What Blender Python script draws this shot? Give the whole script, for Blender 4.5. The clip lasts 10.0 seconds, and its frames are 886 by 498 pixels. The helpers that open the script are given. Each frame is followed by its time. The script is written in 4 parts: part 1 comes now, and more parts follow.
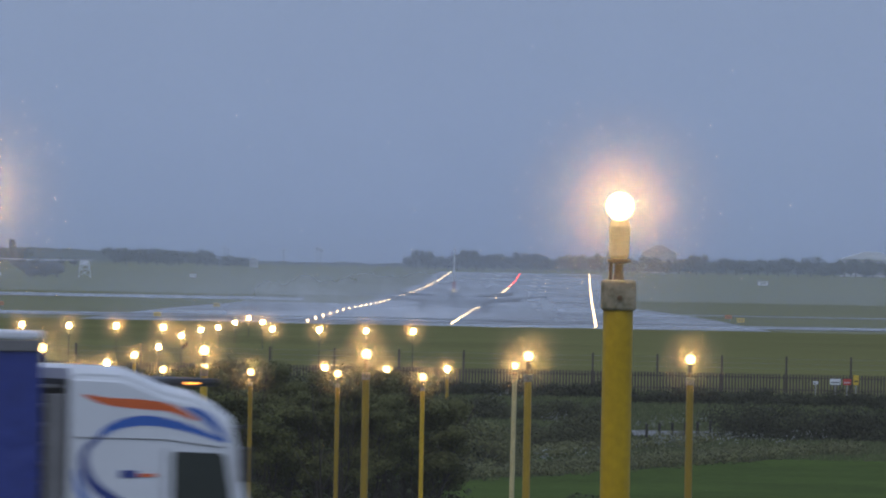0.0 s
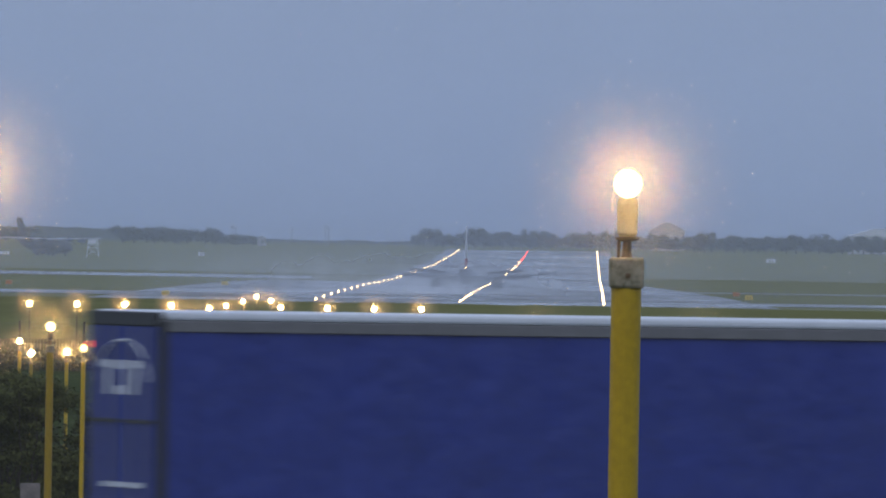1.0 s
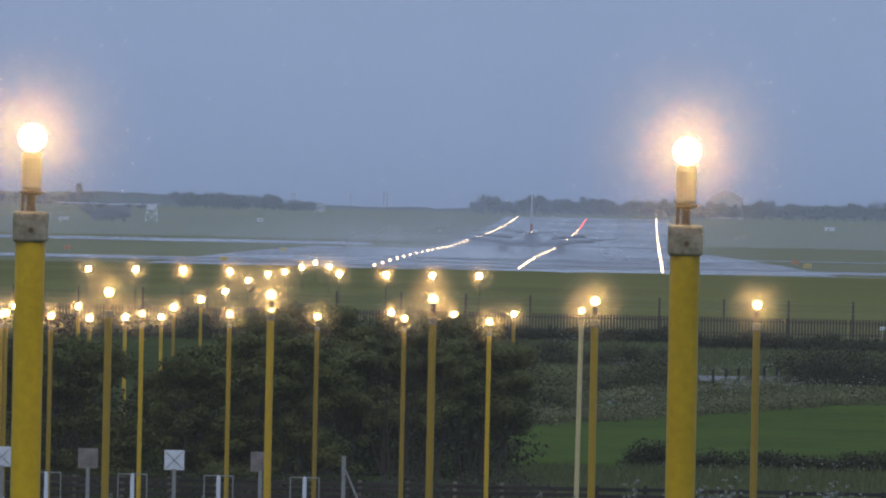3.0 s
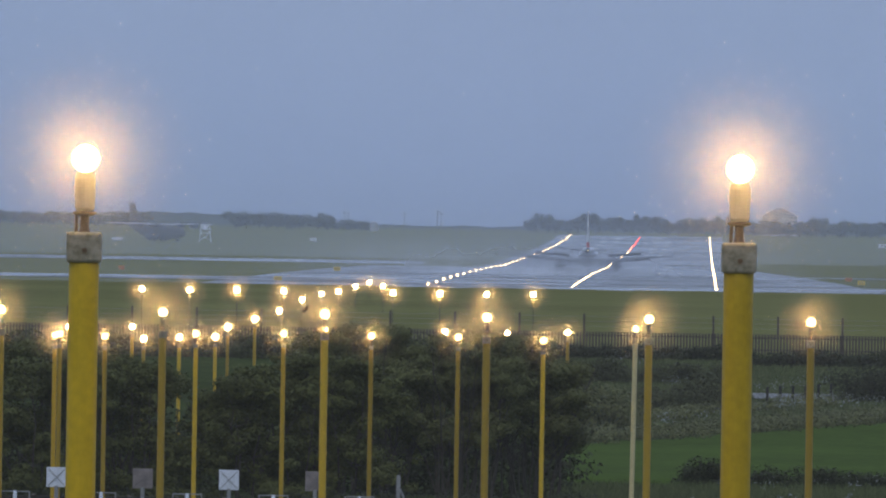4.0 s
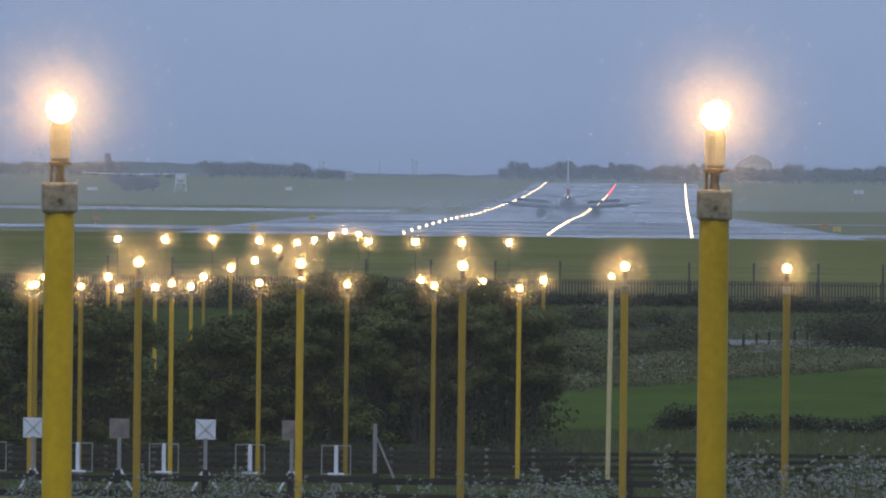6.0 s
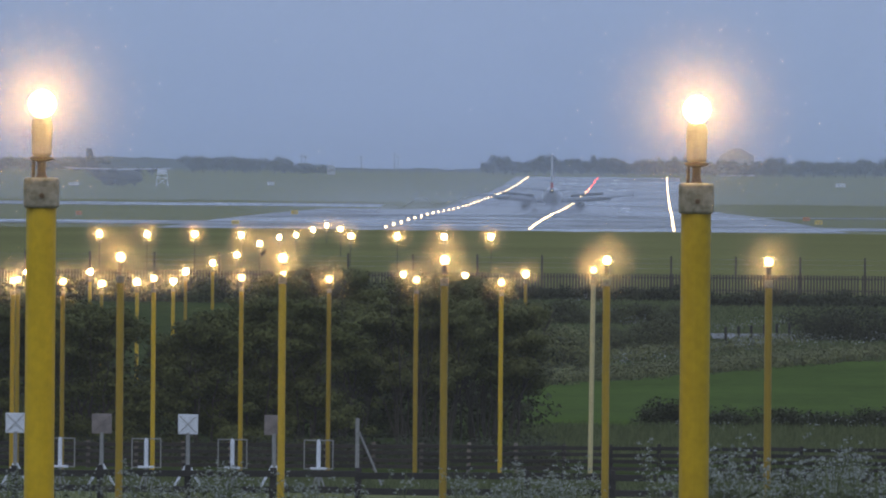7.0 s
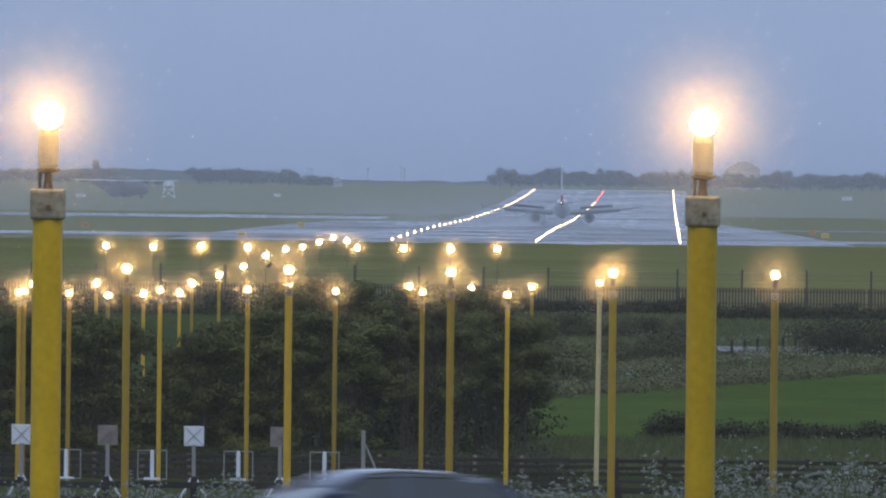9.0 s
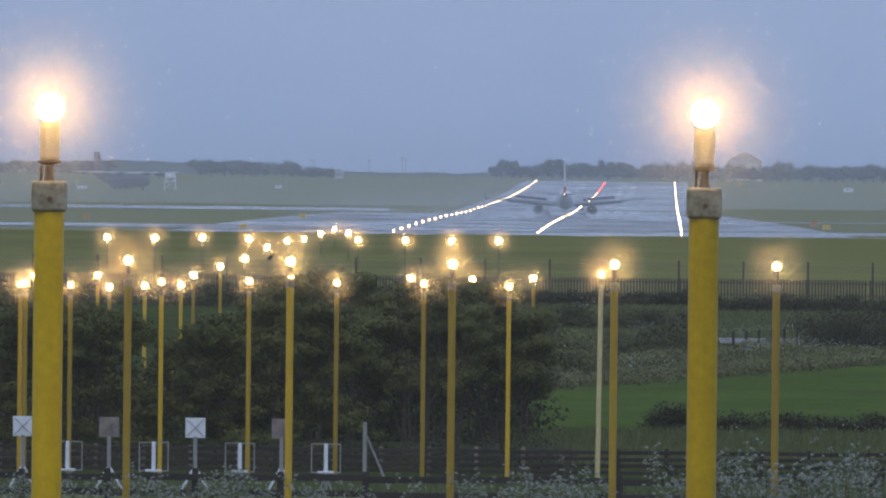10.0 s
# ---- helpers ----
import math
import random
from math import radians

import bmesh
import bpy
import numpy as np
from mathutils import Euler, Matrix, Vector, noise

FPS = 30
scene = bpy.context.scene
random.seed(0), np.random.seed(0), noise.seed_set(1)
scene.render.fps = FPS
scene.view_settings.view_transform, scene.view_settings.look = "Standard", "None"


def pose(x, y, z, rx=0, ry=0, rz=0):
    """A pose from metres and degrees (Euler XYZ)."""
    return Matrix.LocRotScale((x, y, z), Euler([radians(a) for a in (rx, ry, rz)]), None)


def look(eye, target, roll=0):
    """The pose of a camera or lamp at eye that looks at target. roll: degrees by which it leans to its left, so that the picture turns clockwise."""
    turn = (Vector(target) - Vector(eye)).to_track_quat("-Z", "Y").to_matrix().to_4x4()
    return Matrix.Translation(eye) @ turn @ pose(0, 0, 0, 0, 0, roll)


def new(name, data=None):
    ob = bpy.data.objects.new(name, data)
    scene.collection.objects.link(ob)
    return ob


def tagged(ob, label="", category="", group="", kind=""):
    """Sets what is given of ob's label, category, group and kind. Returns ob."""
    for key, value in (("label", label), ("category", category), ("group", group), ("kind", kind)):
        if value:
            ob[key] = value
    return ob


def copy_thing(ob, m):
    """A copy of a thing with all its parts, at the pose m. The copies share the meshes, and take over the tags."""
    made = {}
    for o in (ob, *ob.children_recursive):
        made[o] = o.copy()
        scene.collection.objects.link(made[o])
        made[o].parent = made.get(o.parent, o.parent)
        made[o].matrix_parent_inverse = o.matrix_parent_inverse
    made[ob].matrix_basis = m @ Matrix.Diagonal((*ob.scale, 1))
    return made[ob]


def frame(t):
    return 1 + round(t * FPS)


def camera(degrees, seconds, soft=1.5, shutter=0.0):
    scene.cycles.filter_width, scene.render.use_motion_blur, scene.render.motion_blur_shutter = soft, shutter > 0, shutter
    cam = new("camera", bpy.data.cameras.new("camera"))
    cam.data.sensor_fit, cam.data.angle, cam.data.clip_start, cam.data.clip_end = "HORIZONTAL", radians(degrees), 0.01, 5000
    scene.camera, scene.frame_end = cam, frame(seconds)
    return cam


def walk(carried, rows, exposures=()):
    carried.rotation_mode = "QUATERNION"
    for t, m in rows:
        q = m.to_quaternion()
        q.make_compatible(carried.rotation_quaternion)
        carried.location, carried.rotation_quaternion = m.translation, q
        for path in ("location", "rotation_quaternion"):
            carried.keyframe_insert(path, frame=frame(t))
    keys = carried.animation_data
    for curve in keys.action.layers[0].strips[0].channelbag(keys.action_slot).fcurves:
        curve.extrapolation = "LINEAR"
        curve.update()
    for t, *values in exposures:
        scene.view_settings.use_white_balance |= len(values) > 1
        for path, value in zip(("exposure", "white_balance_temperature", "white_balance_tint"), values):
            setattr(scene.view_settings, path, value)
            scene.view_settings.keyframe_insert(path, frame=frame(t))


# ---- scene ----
# The eye stands on a bank over the road; y runs ahead, x to the right, z = 0 is the road.
EYE = 5.2
cam = camera(4.277, 10.0, soft=2.0, shutter=0.4)
PATH = [
    (0.0, -0.4670, 0.0572, 1.08), (0.5, -0.4235, 0.0162, 1.05), (1.0, -0.4303, -0.0499, 0.97),
    (1.5, -0.3818, -0.1324, 1.09), (2.0, -0.3558, -0.1435, 1.14), (2.2, -0.2686, -0.1620, 1.14),
    (3.3, -0.1218, -0.2204, 1.18), (3.5, -0.0536, -0.1049, 1.09), (4.0, 0.1111, -0.1294, 0.95),
    (4.5, -0.0401, -0.2232, 0.70), (5.0, -0.0385, -0.2985, 0.71), (5.5, 0.0, -0.3574, 0.70),
    (7.0, -0.0978, -0.4044, 0.50), (7.5, -0.0821, -0.4686, 0.61), (8.0, -0.0593, -0.4456, 0.62),
    (8.5, -0.0586, -0.3944, 0.57), (9.0, -0.0666, -0.3452, 0.62), (9.5, -0.0613, -0.3275, 0.57),
    (10.0, -0.0603, -0.3853, 0.60)]
walk(cam, [(t, pose(0, 0, EYE, 90 + pitch, 0, yaw) @ pose(0, 0, 0, 0, 0, roll)) for t, yaw, pitch, roll in PATH],
     [(0.0, 0.05), (2.0, 0.15), (5.0, 0.19), (10.0, 0.38)])

# ---- world and sun: an overcast dusk ----
world = bpy.data.worlds.new("dusk")
scene.world = world
world.use_nodes = True
wt = world.node_tree
wt.nodes.clear()
wo, wb = wt.nodes.new("ShaderNodeOutputWorld"), wt.nodes.new("ShaderNodeBackground")
wc, wx, wr = wt.nodes.new("ShaderNodeTexCoord"), wt.nodes.new("ShaderNodeSeparateXYZ"), wt.nodes.new("ShaderNodeValToRGB")
wm, wn, wq = wt.nodes.new("ShaderNodeMapRange"), wt.nodes.new("ShaderNodeTexNoise"), wt.nodes.new("ShaderNodeMixRGB")
wt.links.new(wc.outputs["Generated"], wx.inputs[0])
wt.links.new(wx.outputs["Z"], wm.inputs["Value"])
wm.inputs["From Min"].default_value, wm.inputs["From Max"].default_value = -0.01, 0.09
wt.links.new(wm.outputs[0], wr.inputs[0])
ramp = wr.color_ramp
ramp.elements[0].position, ramp.elements[0].color = 0.0, (0.165, 0.225, 0.38, 1)
ramp.elements[1].position, ramp.elements[1].color = 1.0, (0.33, 0.42, 0.62, 1)
for place, tone in ((0.10, (0.175, 0.238, 0.40, 1)), (0.15, (0.203, 0.275, 0.460, 1)), (0.22, (0.225, 0.300, 0.492, 1)), (0.32, (0.24, 0.315, 0.50, 1))):
    ramp.elements.new(place).color = tone
wn.inputs["Scale"].default_value, wn.inputs["Detail"].default_value = 60, 2
wt.links.new(wc.outputs["Generated"], wn.inputs["Vector"])
wq.blend_type, wq.inputs[0].default_value = "SOFT_LIGHT", 0.06
wt.links.new(wr.outputs[0], wq.inputs[1])
wt.links.new(wn.outputs["Fac"], wq.inputs[2])
wt.links.new(wq.outputs[0], wb.inputs["Color"])
wt.links.new(wb.outputs[0], wo.inputs["Surface"])
sun = new("sun", bpy.data.lights.new("sun", "SUN"))
sun.data.energy, sun.data.angle, sun.data.color = 0.5, radians(40), (1.0, 0.97, 0.95)
sun.matrix_world = look((0, 0, 50), (10, 40, 0))


# ---- materials ----
def material(name, color, rough=0.7, metal=0.0, vary=0.25, scale=3.0, bump=0.0, bump_scale=40.0, spec=0.5, per=None, coat=0.0, second=None):
    """Principled material with two scales of noise; per: "object" or "island" for random tone from piece to piece."""
    m = bpy.data.materials.new(name)
    m.use_nodes = True
    t = m.node_tree
    b = t.nodes["Principled BSDF"]
    b.inputs["Roughness"].default_value, b.inputs["Metallic"].default_value = rough, metal
    b.inputs["Specular IOR Level"].default_value, b.inputs["Coat Weight"].default_value = spec, coat
    c = t.nodes.new("ShaderNodeTexCoord")
    big, fine = t.nodes.new("ShaderNodeTexNoise"), t.nodes.new("ShaderNodeTexNoise")
    big.inputs["Scale"].default_value, big.inputs["Detail"].default_value = scale, 4
    fine.inputs["Scale"].default_value, fine.inputs["Detail"].default_value = scale * 11, 3
    add, r = t.nodes.new("ShaderNodeMath"), t.nodes.new("ShaderNodeMapRange")
    for n in (big, fine):
        t.links.new(c.outputs["Object"], n.inputs["Vector"])
    add.operation = "ADD"
    t.links.new(big.outputs["Fac"], add.inputs[0])
    t.links.new(fine.outputs["Fac"], add.inputs[1])
    r.inputs["From Min"].default_value, r.inputs["From Max"].default_value = 0.7, 1.3
    t.links.new(add.outputs[0], r.inputs["Value"])
    mix = t.nodes.new("ShaderNodeMixRGB")
    low = second or [v * (1 - vary) for v in color]
    mix.inputs[1].default_value, mix.inputs[2].default_value = (*low, 1), (*[min(1, v * (1 + vary * 0.6)) for v in color], 1)
    t.links.new(r.outputs[0], mix.inputs[0])
    last = mix
    if per:
        src = t.nodes.new("ShaderNodeObjectInfo" if per == "object" else "ShaderNodeNewGeometry")
        hsv, rr = t.nodes.new("ShaderNodeHueSaturation"), t.nodes.new("ShaderNodeMapRange")
        rr.inputs["To Min"].default_value, rr.inputs["To Max"].default_value = (0.62, 1.4) if per == "object" else (0.7, 1.3)
        t.links.new(src.outputs["Random" if per == "object" else "Random Per Island"], rr.inputs["Value"])
        t.links.new(rr.outputs[0], hsv.inputs["Value"])
        t.links.new(mix.outputs[0], hsv.inputs["Color"])
        last = hsv
    t.links.new(last.outputs[0], b.inputs["Base Color"])
    if bump:
        n, bp = t.nodes.new("ShaderNodeTexNoise"), t.nodes.new("ShaderNodeBump")
        n.inputs["Scale"].default_value = bump_scale
        t.links.new(c.outputs["Object"], n.inputs["Vector"])
        t.links.new(n.outputs["Fac"], bp.inputs["Height"])
        bp.inputs["Strength"].default_value, bp.inputs["Distance"].default_value = bump, 0.5 / bump_scale
        t.links.new(bp.outputs[0], b.inputs["Normal"])
    return m


def glow(name, color, strength, small=False):
    m = bpy.data.materials.new(name)
    m.use_nodes = True
    b = m.node_tree.nodes["Principled BSDF"]
    b.inputs["Base Color"].default_value = (*color, 1)
    b.inputs["Emission Color"].default_value, b.inputs["Emission Strength"].default_value = (*color, 1), strength
    if small:
        m.cycles.emission_sampling = "NONE"
    return m


GRASS = material("rough_grass", (0.044, 0.060, 0.018), 0.9, vary=0.45, scale=0.05, bump=0.6, bump_scale=6, spec=0.0)


def paler_beyond(m, y0, y1, color):
    """Paler airfield grass from y0 on."""
    t = m.node_tree
    b = t.nodes["Principled BSDF"]
    was = b.inputs["Base Color"].links[0].from_socket
    c, xyz, r, mix, n, mul = (t.nodes.new("ShaderNode" + k) for k in ("TexCoord", "SeparateXYZ", "MapRange", "MixRGB", "TexNoise", "MixRGB"))
    t.links.new(c.outputs["Object"], xyz.inputs[0])
    t.links.new(xyz.outputs["Y"], r.inputs["Value"])
    r.inputs["From Min"].default_value, r.inputs["From Max"].default_value = y0, y1
    n.inputs["Scale"].default_value, n.inputs["Detail"].default_value = 0.02, 5
    t.links.new(c.outputs["Object"], n.inputs["Vector"])
    mul.inputs[1].default_value, mul.inputs[2].default_value = (*[v * 0.7 for v in color], 1), (*[v * 1.3 for v in color], 1)
    t.links.new(n.outputs["Fac"], mul.inputs[0])
    t.links.new(r.outputs[0], mix.inputs[0])
    t.links.new(was, mix.inputs[1])
    t.links.new(mul.outputs[0], mix.inputs[2])
    t.links.new(mix.outputs[0], b.inputs["Base Color"])


# airfield grass, its tone raised to make up for missing lamp glow
paler_beyond(GRASS, 596, 612, (0.150, 0.150, 0.054))
FIELD = material("mown_field", (0.062, 0.098, 0.018), 0.9, vary=0.3, scale=0.15, bump=0.4, bump_scale=8, spec=0.0)
ASPHALT = material("road_asphalt", (0.05, 0.05, 0.052), 0.45, vary=0.3, scale=0.6, bump=0.3, bump_scale=60)
WET = material("wet_asphalt", (0.070, 0.072, 0.080), 0.22, vary=0.4, scale=0.03, bump=0.05, bump_scale=1.5, spec=0.6)
def patchy_shine(m, low, high):
    """Puddled and drier bands across a wet surface."""
    t = m.node_tree
    b = t.nodes["Principled BSDF"]
    c, mp, n, r, r2 = (t.nodes.new("ShaderNode" + k) for k in ("TexCoord", "Mapping", "TexNoise", "MapRange", "MapRange"))
    mp.inputs["Scale"].default_value = (0.03, 0.012, 1)
    n.inputs["Scale"].default_value, n.inputs["Detail"].default_value, n.inputs["Roughness"].default_value = 1.0, 5, 0.65
    t.links.new(c.outputs["Object"], mp.inputs["Vector"])
    t.links.new(mp.outputs[0], n.inputs["Vector"])
    for node, pair, socket in ((r, (low, high), "Specular IOR Level"), (r2, (0.5, 0.14), "Roughness")):
        node.inputs["From Min"].default_value, node.inputs["From Max"].default_value = 0.38, 0.62
        node.inputs["To Min"].default_value, node.inputs["To Max"].default_value = pair
        t.links.new(n.outputs["Fac"], node.inputs["Value"])
        t.links.new(node.outputs[0], b.inputs[socket])


patchy_shine(WET, 0.28, 0.9)
PAINT = material("marking_paint", (0.8, 0.8, 0.8), 0.4, vary=0.2, scale=0.5)
YELLOW = material("yellow_paint", (0.49, 0.31, 0.008), 0.45, vary=0.16, scale=2.5, bump=0.08, bump_scale=25, per="object")
PALE = material("faded_cream_paint", (0.60, 0.50, 0.24), 0.6, vary=0.2, scale=3)
GALV = material("galvanised_steel", (0.33, 0.32, 0.30), 0.6, 0.5, vary=0.3, scale=6)
MOSS = material("mossy_cast_metal", (0.34, 0.30, 0.22), 0.8, vary=0.3, scale=3.5, bump=0.4, bump_scale=60, second=(0.12, 0.11, 0.05))
TAN = material("lamp_housing", (0.55, 0.44, 0.28), 0.5, vary=0.2, scale=12)
BRASS = material("brown_neck", (0.16, 0.10, 0.05), 0.5, 0.3, vary=0.3, scale=20)
WARM = glow("warm_lamp_glass", (1.0, 0.64, 0.24), 9, True)
WARM_MID = glow("warm_lamp_distant", (1.0, 0.60, 0.20), 70)
WHITE_FAR = glow("runway_lamp_white", (1.0, 0.70, 0.34), 9, True)
RED_FAR = glow("runway_lamp_red", (1.0, 0.05, 0.02), 8, True)
TIMBER = material("weathered_dark_timber", (0.024, 0.020, 0.017), 0.85, vary=0.4, scale=5, bump=0.4, per="object")
POSTWOOD = material("pale_fence_post", (0.20, 0.17, 0.14), 0.85, vary=0.4, scale=6, per="object")
PALISADE = material("brown_palisade", (0.075, 0.058, 0.046), 0.8, vary=0.3, scale=3)
WHITEPLATE = material("white_panel", (0.72, 0.74, 0.78), 0.5, vary=0.12, scale=5)
DULLPLATE = material("weathered_brown_panel", (0.24, 0.20, 0.18), 0.7, vary=0.3, scale=6)
LEAF = material("leaf", (0.105, 0.112, 0.036), 0.7, vary=0.3, scale=0.6, per="island", spec=0.08)
LEAF_PALE = material("willow_leaf", (0.140, 0.145, 0.054), 0.7, vary=0.3, scale=0.6, per="island", spec=0.08)
LEAF_HEDGE = material("hedge_leaf", (0.074, 0.080, 0.034), 0.7, vary=0.3, scale=0.6, per="island", spec=0.08)
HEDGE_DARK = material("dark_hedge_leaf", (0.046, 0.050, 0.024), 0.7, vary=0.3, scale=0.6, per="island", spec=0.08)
# foliage shifted to grey-blue: some distance haze is put into this colour
LEAF_FAR = material("hazed_far_wood", (0.060, 0.072, 0.060), 0.8, vary=0.3, scale=0.05, per="island", spec=0.1)
BARK = material("bark", (0.075, 0.060, 0.045), 0.9, vary=0.4, scale=5, bump=0.5)
STALK = material("grass_blade", (0.120, 0.140, 0.058), 0.8, vary=0.3, scale=1, per="island", spec=0.1)
UMBEL = material("white_umbel", (0.30, 0.32, 0.28), 0.8, vary=0.15, scale=5, per="island")
CURTAIN = material("blue_curtain", (0.013, 0.034, 0.25), 0.5, vary=0.22, scale=1.2, bump=0.25, bump_scale=3)
CABWHITE = material("white_cab_paint", (0.78, 0.80, 0.83), 0.3, vary=0.06, scale=1, coat=0.4)
ORANGE = material("orange_stripe", (0.75, 0.13, 0.015), 0.35, vary=0.08)
BLUE = material("blue_stripe", (0.03, 0.13, 0.50), 0.35, vary=0.08)
NAVY = material("navy_stripe", (0.020, 0.045, 0.24), 0.35, vary=0.08)
DARK = material("black_plastic", (0.02, 0.02, 0.022), 0.5, vary=0.3)
GREYRAIL = material("grey_aluminium_rail", (0.22, 0.21, 0.21), 0.5, 0.4, vary=0.2)
ROOFWHITE = material("white_trailer_roof", (0.80, 0.82, 0.86), 0.5, vary=0.1)
TYRE = material("tyre_rubber", (0.02, 0.02, 0.02), 0.85, vary=0.3)
RIM = material("wheel_rim", (0.4, 0.4, 0.42), 0.35, 0.8, vary=0.1)
GLASS = material("dark_tinted_glass", (0.03, 0.038, 0.036), 0.08, vary=0.1, spec=0.8)
REDCAR = material("red_car_paint", (0.42, 0.02, 0.025), 0.25, vary=0.06, coat=0.6)
BLUECAR = material("dark_blue_car_paint", (0.055, 0.075, 0.13), 0.2, vary=0.06, coat=0.8)
JETWHITE = material("airliner_white", (0.72, 0.74, 0.78), 0.35, vary=0.06, scale=0.3)
JETGREY = material("wing_grey", (0.045, 0.05, 0.065), 0.45, vary=0.1, scale=0.4)
JETRED = material("tail_red", (0.50, 0.05, 0.05), 0.4, vary=0.06)
MILGREY = material("dark_camouflage_grey", (0.035, 0.034, 0.045), 0.6, vary=0.2, scale=0.3)
LITE = material("pale_wing_top", (0.36, 0.38, 0.42), 0.5, vary=0.1)
SIGNYEL = material("yellow_sign", (0.70, 0.48, 0.04), 0.5, vary=0.1)
SIGNORG = material("orange_marker", (0.60, 0.20, 0.04), 0.6, vary=0.1)
SIGNRED = material("red_sign", (0.55, 0.06, 0.05), 0.5, vary=0.1)
AMBER = glow("amber_beacon", (1.0, 0.35, 0.05), 5)
TAILRED = glow("red_marker_lamp", (1.0, 0.05, 0.04), 1.2)
CONCRETE = material("pale_concrete", (0.42, 0.43, 0.45), 0.8, vary=0.15, scale=0.2)


# ---- building helpers ----
def mesh_of(bm, name, mat):
    me = bpy.data.meshes.new(name)
    bm.to_mesh(me)
    bm.free()
    me.materials.append(mat)
    return me


def part(name, bm, mat, parent=None, label="", at=None, smooth=False):
    me = mesh_of(bm, name, mat) if isinstance(bm, bmesh.types.BMesh) else bm
    if smooth:
        me.polygons.foreach_set("use_smooth", [True] * len(me.polygons))
    ob = new(name, me)
    ob.parent = parent
    if at is not None:
        ob.matrix_basis = at
    return tagged(ob, label)


def box(bm, x0, x1, y0, y1, z0, z1, bev=0.0, m=None):
    g = bmesh.ops.create_cube(bm, size=1)
    bmesh.ops.transform(bm, verts=g["verts"], matrix=Matrix.LocRotScale(((x0 + x1) / 2, (y0 + y1) / 2, (z0 + z1) / 2), None, (x1 - x0, y1 - y0, z1 - z0)))
    verts = g["verts"]
    if bev:
        e = list({e for v in verts for e in v.link_edges})
        r = bmesh.ops.bevel(bm, geom=e, offset=bev, segments=2, affect="EDGES", profile=0.5)
        verts = list({v for v in r["verts"]} | {v for v in verts if v.is_valid})
    if m is not None:
        bmesh.ops.transform(bm, verts=verts, matrix=m)
    return bm


def boxed(x0, x1, y0, y1, z0, z1, bev=0.0, m=None):
    return box(bmesh.new(), x0, x1, y0, y1, z0, z1, bev, m)


def lathe(profile, n=16, bm=None, axis="z"):
    """A turned body from (radius, height) pairs, closed at both ends."""
    bm = bm or bmesh.new()
    rings = []
    for r, h in profile:
        ring = []
        for k in range(n):
            a = 2 * math.pi * k / n
            c, s = r * math.cos(a), r * math.sin(a)
            ring.append(bm.verts.new({"z": (c, s, h), "y": (c, h, s), "x": (h, c, s)}[axis]))
        rings.append(ring)
    for p, q in zip(rings, rings[1:]):
        for k in range(n):
            bm.faces.new((p[k], p[(k + 1) % n], q[(k + 1) % n], q[k]))
    bm.faces.new(rings[0])
    bm.faces.new(rings[-1])
    bmesh.ops.recalc_face_normals(bm, faces=bm.faces)
    return bm


def tube(bm, pts, radii, n=6):
    """A tapered tube along points."""
    rings = []
    for i, p in enumerate(pts):
        p = Vector(p)
        d = (Vector(pts[min(i + 1, len(pts) - 1)]) - Vector(pts[max(i - 1, 0)])).normalized()
        q = d.to_track_quat("Z", "Y")
        rings.append([bm.verts.new(p + q @ Vector((radii[i] * math.cos(2 * math.pi * k / n), radii[i] * math.sin(2 * math.pi * k / n), 0))) for k in range(n)])
    for a, b in zip(rings, rings[1:]):
        for k in range(n):
            bm.faces.new((a[k], a[(k + 1) % n], b[(k + 1) % n], b[k]))
    bm.faces.new(rings[0])
    bm.faces.new(rings[-1])
    return bm


def loft(bm, sections):
    """Skin over closed sections with equal numbers of points."""
    rings = [[bm.verts.new(p) for p in s] for s in sections]
    n = len(rings[0])
    for a, b in zip(rings, rings[1:]):
        for k in range(n):
            bm.faces.new((a[k], a[(k + 1) % n], b[(k + 1) % n], b[k]))
    bm.faces.new(rings[0])
    bm.faces.new(rings[-1])
    bmesh.ops.recalc_face_normals(bm, faces=bm.faces)
    return bm


def prism(outline, y0, y1, bm=None):
    """A plate from an outline in x and z, from y0 to y1."""
    bm = bm or bmesh.new()
    return loft(bm, [[(x, y0, z) for x, z in outline], [(x, y1, z) for x, z in outline]])


def thing(name, m, label, category, group=""):
    ob = new(name)
    ob.empty_display_size = 0.2
    ob.matrix_basis = m
    return tagged(ob, label, category, group)


# flat sheets standing in for haze: distance and how much light each one scatters
HAZE_SHEETS = [(125.0, 0.040), (455.0, 0.026), (1600, 0.18), (3050, 0.25)]

# ---- the lie of the land ----
PROFILE = [(-60, 3.4), (0, 3.5), (25, 3.2), (49, 2.6), (100, 1.2), (148, 0.0), (170, -0.02), (180, -0.15), (188, -0.40), (200, -0.80), (212, -1.45), (225, -1.6), (262, -2.0),
           (350, -4.1), (368, -4.45), (420, -4.55), (450, -4.65), (520, -3.3), (560, -2.5), (600, -1.4), (650, -0.9), (800, -0.6), (1000, -0.28),
           (1200, -2.2), (1600, -5.0), (2000, -5.75), (2210, -5.22), (2422, -4.95), (2763, -4.93), (3281, -3.7), (3560, -2.77), (3860, -1.23),
           (4200, 1.2), (4400, 2.0), (5400, 3.0)]
PY, PZ = np.array([p[0] for p in PROFILE], float), np.array([p[1] for p in PROFILE], float)
LEAN = math.tan(radians(22))


def land(x, y):
    w = np.clip((225 - y) / 45, 0, 1) * np.clip((y + 20) / 100, 0, 1)
    return np.interp(y - np.clip(x, -140, 140) * LEAN * w, PY, PZ)


